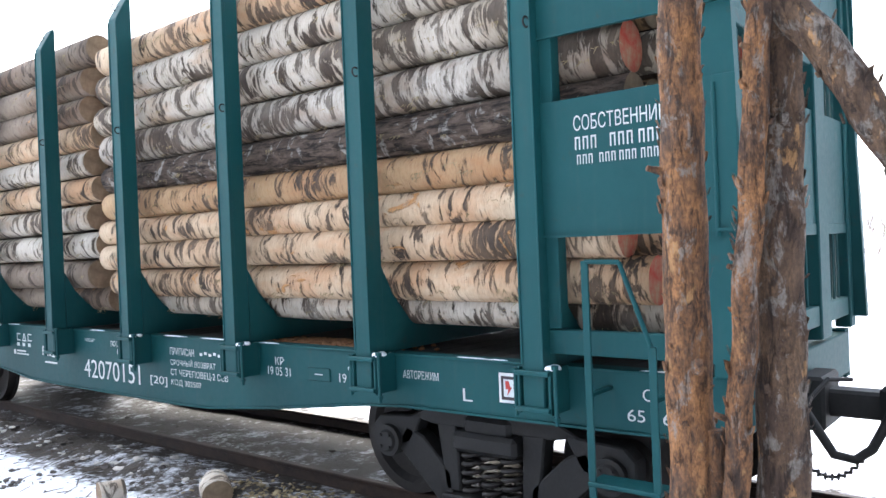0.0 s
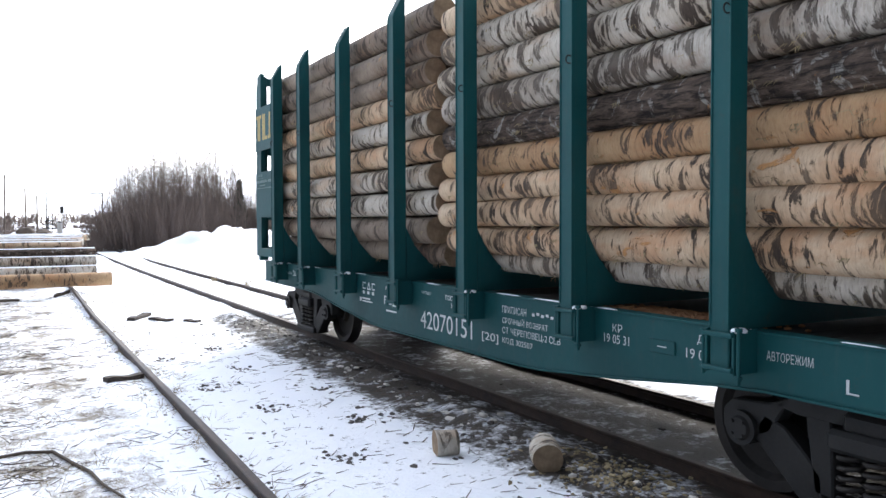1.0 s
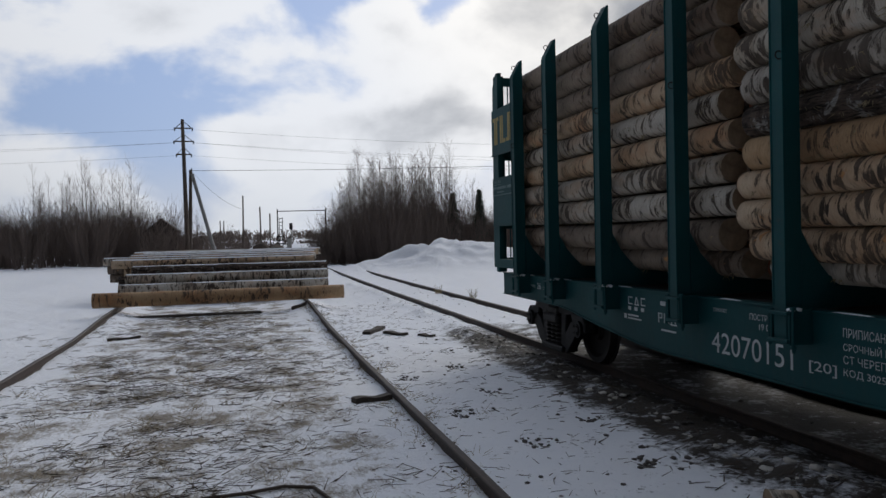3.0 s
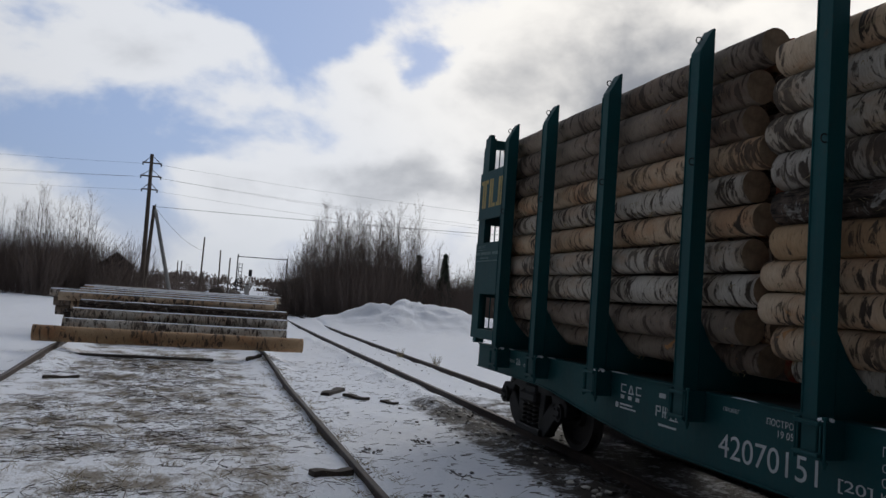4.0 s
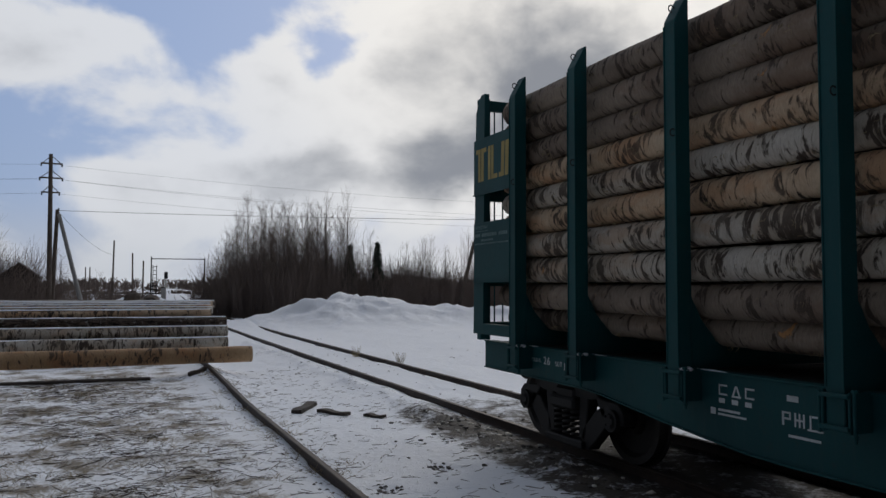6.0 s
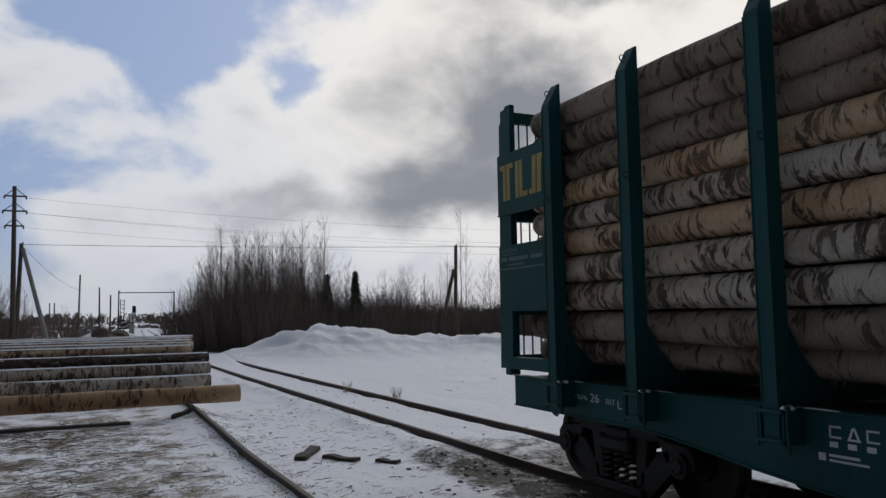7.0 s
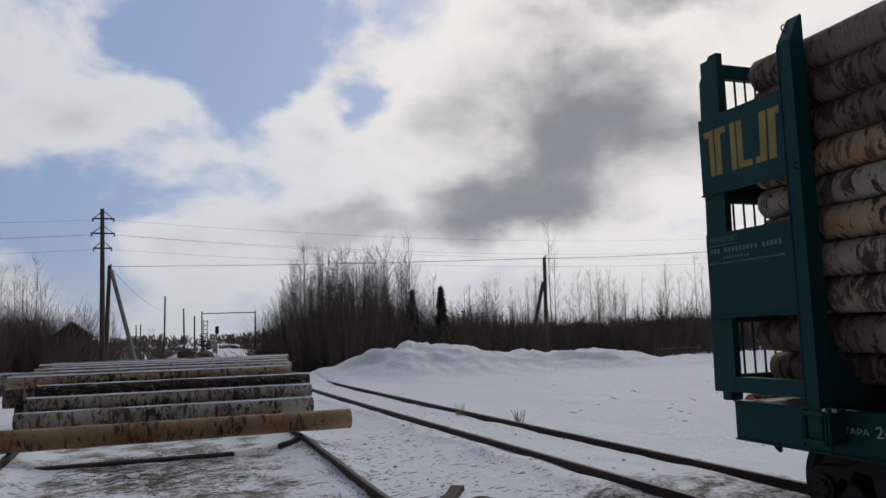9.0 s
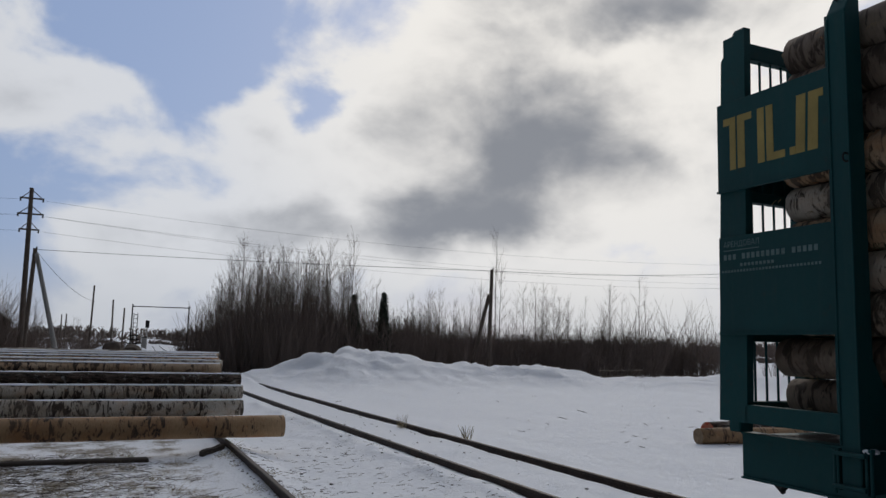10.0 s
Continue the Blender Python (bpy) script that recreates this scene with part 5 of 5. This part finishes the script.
for z, dz in ((10.9, 0.9), (9.85, 0.6), (8.8, 0.5), (9.85, -0.2)):
    sag((-3.85, 68, z), (70, 72, z + dz), 1.3, 0.007, "overhead_wire", "thin grey power line high over the snow")
    sag((-5.2, 68, z), (-80, 66, z + dz), 1.4, 0.007, "overhead_wire", "thin grey power line high over the snow")


def small_pole(x, y, h, r=0.11):
    ob = part("wooden_post", rod(bmesh.new(), (x, y, -0.2), (x + 0.02 * h * random.uniform(-1, 1), y, h), r, r * 0.75, 8), M["pole"])
    tagged(ob, "plain dark wooden post in the snowy distance", "post", "posts along the track")


for x, y, h in ((-0.05, 100, 7.3), (2.15, 102, 6.0), (3.3, 104, 5.2), (-2.9, 130, 5.0), (-3.6, 140, 5.2)):
    small_pole(x, y, h)


def make_gantry():
    y = 115
    base = thing("height_gauge", (8, y, 0), "thin steel height frame over the track with a ladder mast", "gauge frame")
    part("mast", rod(bmesh.new(), (4.75, y, -0.2), (4.75, y, 6.15), 0.10, 0.08, 8), M["black"], base)
    part("mast", rod(bmesh.new(), (11.5, y, -0.2), (11.5, y, 6.1), 0.10, 0.08, 8), M["black"], base)
    part("crossbar", rods(((4.75, y, 5.85), (11.5, y, 5.9), 0.06)), M["black"], base)
    bm = bmesh.new()
    for x in (4.95, 5.40):
        rod(bm, (x, y - 0.3, 0.4), (x, y - 0.3, 5.0), 0.05, sides=6)
    for k in range(9):
        rod(bm, (4.95, y - 0.3, 0.8 + k * 0.5), (5.40, y - 0.3, 0.8 + k * 0.5), 0.04, sides=6)
    part("ladder", bm, M["black"], base)
    bm = bmesh.new()
    for k in range(4):
        box(bm, 4.5 - 0.1 * k, 5.6 + 0.1 * k, y - 0.7, y - 0.4, 2.2 - 0.5 * k, 2.32 - 0.5 * k)
    part("ladder_steps", bm, M["black"], base)
    sig = thing("signal_post", (6.4, 112, 0), "short track signal with a dark head", "signal")
    part("post", rod(bmesh.new(), (6.4, 112, -0.2), (6.4, 112, 3.6), 0.07, 0.07, 8), M["concrete"], sig)
    part("signal_head", boxes((6.18, 6.62, 111.8, 112.1, 3.2, 4.1, 0.05)), M["black"], sig)
    cab = thing("relay_cabinet", (5.9, 108, 0), "grey metal relay cabinet beside the crossing", "cabinet")
    part("body", boxes((5.6, 6.1, 107.8, 108.4, 0.0, 2.0, 0.03)), M["concrete"], cab)
    part("lid", boxes((5.55, 6.15, 107.75, 108.45, 2.0, 2.08, 0.02)), M["black"], cab)


make_gantry()


def lump(bm, c, r, seed, sub=2, flat=0.7):
    ret = bmesh.ops.create_icosphere(bm, subdivisions=sub, radius=r, matrix=Matrix.Translation(c) @ Matrix.Diagonal((1, 1, flat, 1)))
    for v in ret["verts"]:
        n = 1 + 0.35 * noise.noise(v.co * (1.3 / r) + Vector((seed, 0, 0)))
        v.co = Vector(c) + (v.co - Vector(c)) * n


bm = bmesh.new()
for k in range(9):
    lump(bm, (2.3 + 0.9 * math.sin(k * 2.1), 80 + 0.6 * math.cos(k * 1.7), 0.55 + 0.28 * (k % 3)), 0.55 + 0.1 * (k % 4), 3 + k, 3, 0.7)
tagged(part("earth_heap", bm, M["stick"]), "dark heap of earth and bark behind the log pile", "heap")
bm = bmesh.new()
lump(bm, (0.9, 80.5, 0.5), 1.0, 8, 3, 0.7)
lump(bm, (3.7, 81.5, 0.5), 0.9, 5, 3, 0.7)
tagged(part("snow_heap", bm, M["snowcap"]), "heap of old snow beside the earth", "snow heap")


def make_shed():
    x, y = -6.25, 66
    base = thing("hut", (x, y, 0), "small dark wooden hut half hidden by bushes", "hut")
    part("wall", boxes((x - 1.15, x + 1.15, y, y + 2.2, -0.1, 2.72)), M["brick"], base)
    bm = bmesh.new()
    prism(bm, [(x - 1.4, 2.65), (x, 3.75), (x + 1.4, 2.65)], "y", y - 0.15, y + 2.35)
    part("roof", bm, M["black"], base)


make_shed()

# broken fence panels leaning in the thicket
fence = thing("broken_fence", (30, 50, 0), "collapsed slatted fence at the edge of the thicket", "fence")
for k in range(12):
    x = 28.4 + k * 0.27
    part("slat", rods(((x, 50.2 + 0.04 * k, -0.1), (x + 0.45 + 0.05 * math.sin(k * 2), 50.6, 0.85 + 0.15 * math.sin(k * 1.7)), 0.045), sides=5), M["pole"], fence)
part("fence_rail", rods(((28.3, 50.3, 0.25), (31.9, 50.5, 0.4), 0.05), ((28.6, 50.4, 0.65), (32.1, 50.6, 0.7), 0.05), sides=5), M["pole"], fence)


# logs lying beyond the wagon
def ground_log(x, y, rz, length, r, kind, end, label, seed):
    me = log_mesh(length, r, r * 0.97, seed, 16, 8)
    me.materials.append(M[LOG_LOOK[kind][0]])
    me.materials.append(M[end])
    ob = new("birch_log", me)
    ob.matrix_basis = pose(x, y, ground_height(x, y) + r * 0.9, 0, 0, rz)
    tagged(ob, label, "log", "loose logs on the snow")


ground_log(11.15, 22.55, -95, 3.0, 0.17, "c", "grain", "short tan log lying on snow beyond the track", "far1")
ground_log(12.1, 23.3, -85, 3.0, 0.20, "d", "red", "red-ended dark log lying behind a tan one", "far2")


# ---------------------------------------------------------------- cut chunks and boards on the snow
def chunk(x, y, length, r, rx, rz, kind, label, seed):
    me = log_mesh(length, r, r * 0.96, seed, 20, 6, 0.004)
    me.materials.append(M[LOG_LOOK[kind][0]])
    me.materials.append(M["grain"])
    ob = new("log_offcut", me)
    up = 0.0 if rx > 45 else r * 0.9
    ob.matrix_basis = pose(x, y, ground_height(x, y) + up - 0.01, rx, 0, rz)
    tagged(ob, label, "log offcut", "cut log ends on the snow")


chunk(3.10, 5.95, 0.20, 0.105, 0, -105, "b", "short birch offcut lying on trampled snow", "c1")
chunk(3.62, 5.02, 0.42, 0.115, 0, -32, "b", "birch log offcut with pale sawn end beside the track", "c2")


def board(name, a, b, w, h, label):
    a, b = Vector((a[0], a[1], ground_height(*a))), Vector((b[0], b[1], ground_height(*b)))
    bm = bmesh.new()
    n = 6
    d = (b - a)
    s = Vector((-d.y, d.x, 0)).normalized() * w
    rows = []
    for i in range(n + 1):
        p = a.lerp(b, i / n) + Vector((0, 0, 0.012 * math.sin(i * 1.3)))
        k = 1 + 0.25 * noise.noise(p * 9)
        rows.append([bm.verts.new(p - s * k), bm.verts.new(p + s * k), bm.verts.new(p + s * k * 0.9 + Vector((0, 0, h))), bm.verts.new(p - s * k * 0.9 + Vector((0, 0, h)))])
    for r0, r1 in zip(rows, rows[1:]):
        for k in range(4):
            bm.faces.new((r0[k], r0[(k + 1) % 4], r1[(k + 1) % 4], r1[k]))
    bm.faces.new(rows[0])
    bm.faces.new(rows[-1][::-1])
    bmesh.ops.recalc_face_normals(bm, faces=bm.faces[:])
    tagged(part(name, bm, M["sleeper"]), label, "board", "scrap wood on the snow")


board("wood_scrap", (2.10, 17.05), (2.52, 17.75), 0.09, 0.06, "dark splintered slab of bark on the snow")
board("wood_scrap", (2.50, 17.10), (2.80, 16.55), 0.07, 0.05, "dark piece of broken board on the snow")
board("wood_scrap", (3.05, 16.4), (3.25, 16.1), 0.06, 0.04, "small dark scrap of bark on the snow")
board("wood_scrap", (0.95, 10.55), (1.40, 10.68), 0.07, 0.06, "dark board butting against the old rail")
board("wood_scrap", (1.0, 22.8), (1.36, 22.9), 0.08, 0.08, "dark board beside the log pile")
board("wood_scrap", (-2.9, 18.2), (-2.3, 18.35), 0.05, 0.05, "snowy branch wood between the rails")

# a fallen bent branch
pts = [((-1.5, 6.7, 0.04), 0.006, 0.1), ((-1.2, 7.05, 0.04), 0.010, 0.1), ((-0.9, 7.2, 0.04), 0.013, 0.1), ((-0.6, 7.5, 0.06), 0.014, 0.1), ((-0.3, 7.52, 0.06), 0.014, 0.1), ((0.0, 7.62, 0.06), 0.014, 0.1), ((0.22, 7.5, 0.05), 0.015, 0.1), ((0.34, 7.15, 0.05), 0.014, 0.1), ((0.45, 6.8, 0.05), 0.014, 0.1), ((0.50, 6.4, 0.05), 0.012, 0.1), ((0.60, 6.0, 0.04), 0.010, 0.1), ((0.62, 5.6, 0.04), 0.008, 0.1), ((0.68, 5.2, 0.03), 0.005, 0.1)]
pts = [((x, y, ground_height(x, y) + 0.02), r, w) for (x, y, z), r, w in pts]
branch = tagged(part_mesh("fallen_branch", tube_mesh("fallen_branch", pts, 7), M["stick"]), "bent dark forked branch lying on the snow", "branch")
for fork in (((-0.9, 7.2, 0.011), (-0.68, 6.92, 0.010), (-0.42, 6.86, 0.008), (-0.1, 6.93, 0.004)), ((-0.3, 7.52, 0.009), (-0.12, 7.34, 0.007), (0.1, 7.3, 0.003)), ((-0.9, 7.2, 0.008), (-1.02, 7.42, 0.006), (-1.0, 7.62, 0.003))):
    line = [((x, y, ground_height(x, y) + 0.02), r, 0.1) for x, y, r in fork]
    part_mesh("side_branch", tube_mesh("side_branch", line, 6), M["stick"], branch)


# ---------------------------------------------------------------- litter on the ground
def make_litter():
    rnd = random.Random(77)
    segs = []

    def stick(x, y, l, r, tilt=0.12, turn=0.9):
        a = rnd.gauss(0, turn)
        d = Vector((math.cos(a), math.sin(a), 0)) * l / 2
        z0, z1 = ground_height(x - d.x, y - d.y), ground_height(x + d.x, y + d.y)
        segs.append(((x - d.x, y - d.y, z0 + r * 0.4), (x + d.x, y + d.y, z1 + r * 0.6 + rnd.random() * tilt * l), r, r * 0.5))

    for _ in range(7500):
        x = rnd.gauss(-1.0, 1.3)
        y = rnd.uniform(1.5, 24)
        if noise.noise(Vector((x * 0.6, y * 0.6, 5))) > -0.12:
            stick(x, y, rnd.uniform(0.04, 0.22), rnd.uniform(0.002, 0.005), 0.12, 1.3)
    for _ in range(130):
        cx, cy = rnd.gauss(-1.0, 1.2), rnd.uniform(3, 23)
        for _k in range(22):
            stick(cx + rnd.gauss(0, 0.28), cy + rnd.gauss(0, 0.22), rnd.uniform(0.05, 0.26), rnd.uniform(0.002, 0.006), 0.2, 1.4)
    for _ in range(900):
        stick(rnd.uniform(1.6, 4.3), rnd.uniform(1.5, 24), rnd.uniform(0.03, 0.16), rnd.uniform(0.002, 0.006))
    for _ in range(300):
        stick(rnd.gauss(3.7, 0.35), rnd.uniform(3, 12), rnd.uniform(0.05, 0.22), rnd.uniform(0.003, 0.007))
    for _ in range(80):
        stick(rnd.gauss(13, 3), rnd.gauss(25, 5), rnd.uniform(0.04, 0.25), rnd.uniform(0.004, 0.008), 0.3, 3.0)
    tagged(part_mesh("twig_litter", segs_mesh("twig_litter", segs), M["stick"]), "scattered twigs and bark strips on trampled snow", "twigs", kind="stuff")
    segs = []
    for _ in range(360):
        cx, cy = rnd.gauss(-1.0, 1.25), rnd.uniform(2, 24)
        if rnd.random() < 0.25:
            cx = 1.46 + rnd.gauss(0, 0.14)
        for _k in range(18):
            x, y = cx + rnd.gauss(0, 0.07), cy + rnd.gauss(0, 0.07)
            g = ground_height(x, y)
            l = rnd.uniform(0.05, 0.20)
            segs.append(((x, y, g - 0.01), (x + rnd.gauss(0, 0.08), y + rnd.gauss(0, 0.08), g + l * rnd.uniform(0.15, 0.6)), 0.0025, 0.001))
    for cx, cy in ((6.36, 23.95), (5.9, 26.4)):
        for _k in range(20):
            segs.append(((cx + rnd.gauss(0, 0.05), cy + rnd.gauss(0, 0.05), 0), (cx + rnd.gauss(0, 0.10), cy + rnd.gauss(0, 0.1), rnd.uniform(0.15, 0.36)), 0.008, 0.003))
    tagged(part_mesh("dry_grass", segs_mesh("dry_grass", segs), M["grass"]), "tufts of dry yellow grass poking through snow", "grass", kind="stuff")
    # stones and clods
    for name, mat, count, label in (("gravel", "stone", 1250, "dark stones and clods along the rails"), ("snow_clods", "dirty", 100, "lumps of broken crusty snow beside the track")):
        bm = bmesh.new()
        for i in range(count):
            if name == "gravel":
                w = rnd.random()
                if i < 260:
                    hx, hy, hr = HOLES[i % len(HOLES)]
                    x, y, r = hx + rnd.gauss(0, hr * 0.6), hy + rnd.gauss(0, hr * 0.6), rnd.uniform(0.010, 0.030)
                elif w < 0.30:
                    x, y, r = 1.46 + rnd.choice((-1, 1)) * rnd.uniform(0.07, 0.20), rnd.uniform(2, 23), rnd.uniform(0.007, 0.022)
                elif w < 0.75:
                    x, y, r = rnd.gauss(4.05, 0.45), rnd.uniform(1, 16), rnd.uniform(0.012, 0.04)
                else:
                    x, y, r = rnd.uniform(1.7, 6.6), rnd.uniform(2, 30), rnd.uniform(0.01, 0.03)
            else:
                x, y, r = rnd.gauss(3.95, 0.20), rnd.uniform(2.5, 16), rnd.uniform(0.015, 0.045)
            if abs(abs(x - TRACK_X) - 0.785) < 0.09:
                continue
            v = bmesh.ops.create_icosphere(bm, subdivisions=1 if name == "gravel" else 2, radius=r, matrix=Matrix.Translation((x, y, ground_height(x, y) + r * 0.05)) @ Matrix.Diagonal((1, rnd.uniform(0.7, 1.9), rnd.uniform(0.35, 0.7), 1)))
            for q in v["verts"]:
                q.co += Vector((rnd.uniform(-1, 1), rnd.uniform(-1, 1), rnd.uniform(-1, 1))) * r * 0.22
        tagged(part(name, bm, M[mat], smooth=name != "gravel"), label, "stones" if name == "gravel" else "snow", kind="stuff")
    # sawdust and chips by the offcuts
    bm = bmesh.new()
    for k in range(380):
        x, y = rnd.gauss(3.98, 0.22), rnd.gauss(4.75, 0.42)
        r = rnd.uniform(0.006, 0.018)
        bmesh.ops.create_cube(bm, size=r * 2, matrix=pose(x, y, ground_height(x, y) + 0.004, rnd.uniform(0, 40), rnd.uniform(0, 40), rnd.uniform(0, 360)) @ Matrix.Diagonal((1, rnd.uniform(0.5, 1.8), 0.35, 1)))
    tagged(part("wood_chips", bm, M["grass"]), "tan sawdust and wood chips on dark soil", "wood chips", kind="stuff")
    # frayed bark fibres along the outer logs
    segs = []
    for y0, y1, rows in ((7.86, 13.95, FAR_ROWS), (1.50, 7.60, NEAR_ROWS)):
        for i, (z, dia, kind) in enumerate(rows):
            r = dia / 2
            cx = 4.09 + r + (0.20 if i == 0 else 0.03 if i == 1 else 0.0)
            for _ in range(30):
                cy, t = rnd.uniform(y0 + 0.1, y1 - 0.1), radians(rnd.uniform(-75, 20))
                for _k in range(rnd.randrange(2, 7)):
                    y = cy + rnd.gauss(0, 0.03)
                    p = Vector((cx - math.cos(t) * r * 1.0, y, z + math.sin(t) * r * 1.0))
                    q = p + Vector((-rnd.uniform(0.0, 0.03), rnd.gauss(0, 0.03), -rnd.uniform(0.005, 0.05)))
                    segs.append((p, q, 0.0035, 0.001))
    tagged(part_mesh("bark_fibres", segs_mesh("bark_fibres", segs), M["grass"]), "frayed strips of birch bark hanging from the logs", "bark", kind="stuff")
    # snow caught on the wagon's frame
    bm = bmesh.new()
    for y in STAKE_Y:
        if rnd.random() < 0.85:
            lump(bm, (X(-1, D_STAKE - 0.02), y - 0.115, 1.30), 0.034, y, 2, 0.55)
            lump(bm, (X(-1, D_STAKE - 0.09), y - 0.10, 1.295), 0.04, y + 3, 2, 0.5)
    for k in range(44):
        y = rnd.uniform(1.2, 14.0)
        if rnd.random() < 0.55 and y > 3:
            continue
        w = rnd.uniform(0.012, 0.022)
        n0 = len(bm.verts)
        lump(bm, (X(-1, D_SILL - 0.01), y, 1.292), w, y, 2, 0.4)
        bm.verts.ensure_lookup_table()
        k = rnd.uniform(4, 14)
        for v in bm.verts[n0:]:
            v.co.y = y + (v.co.y - y) * k
    tagged(part("snow_patches", bm, M["snowcap"], smooth=True), "small patches of snow on the wagon frame", "snow", kind="stuff")
    # bark crumbs and sawdust on the deck
    bm = bmesh.new()
    for k in range(420):
        y = rnd.gauss(4.45, 0.40)
        lump(bm, (X(-1, rnd.uniform(0.75, 1.12)), y, 1.285), rnd.uniform(0.012, 0.03), k, 1, 0.5)
    tagged(part("bark_crumbs", bm, M["orange"]), "orange bark crumbs spilled on the wagon deck", "bark", kind="stuff")


make_litter()
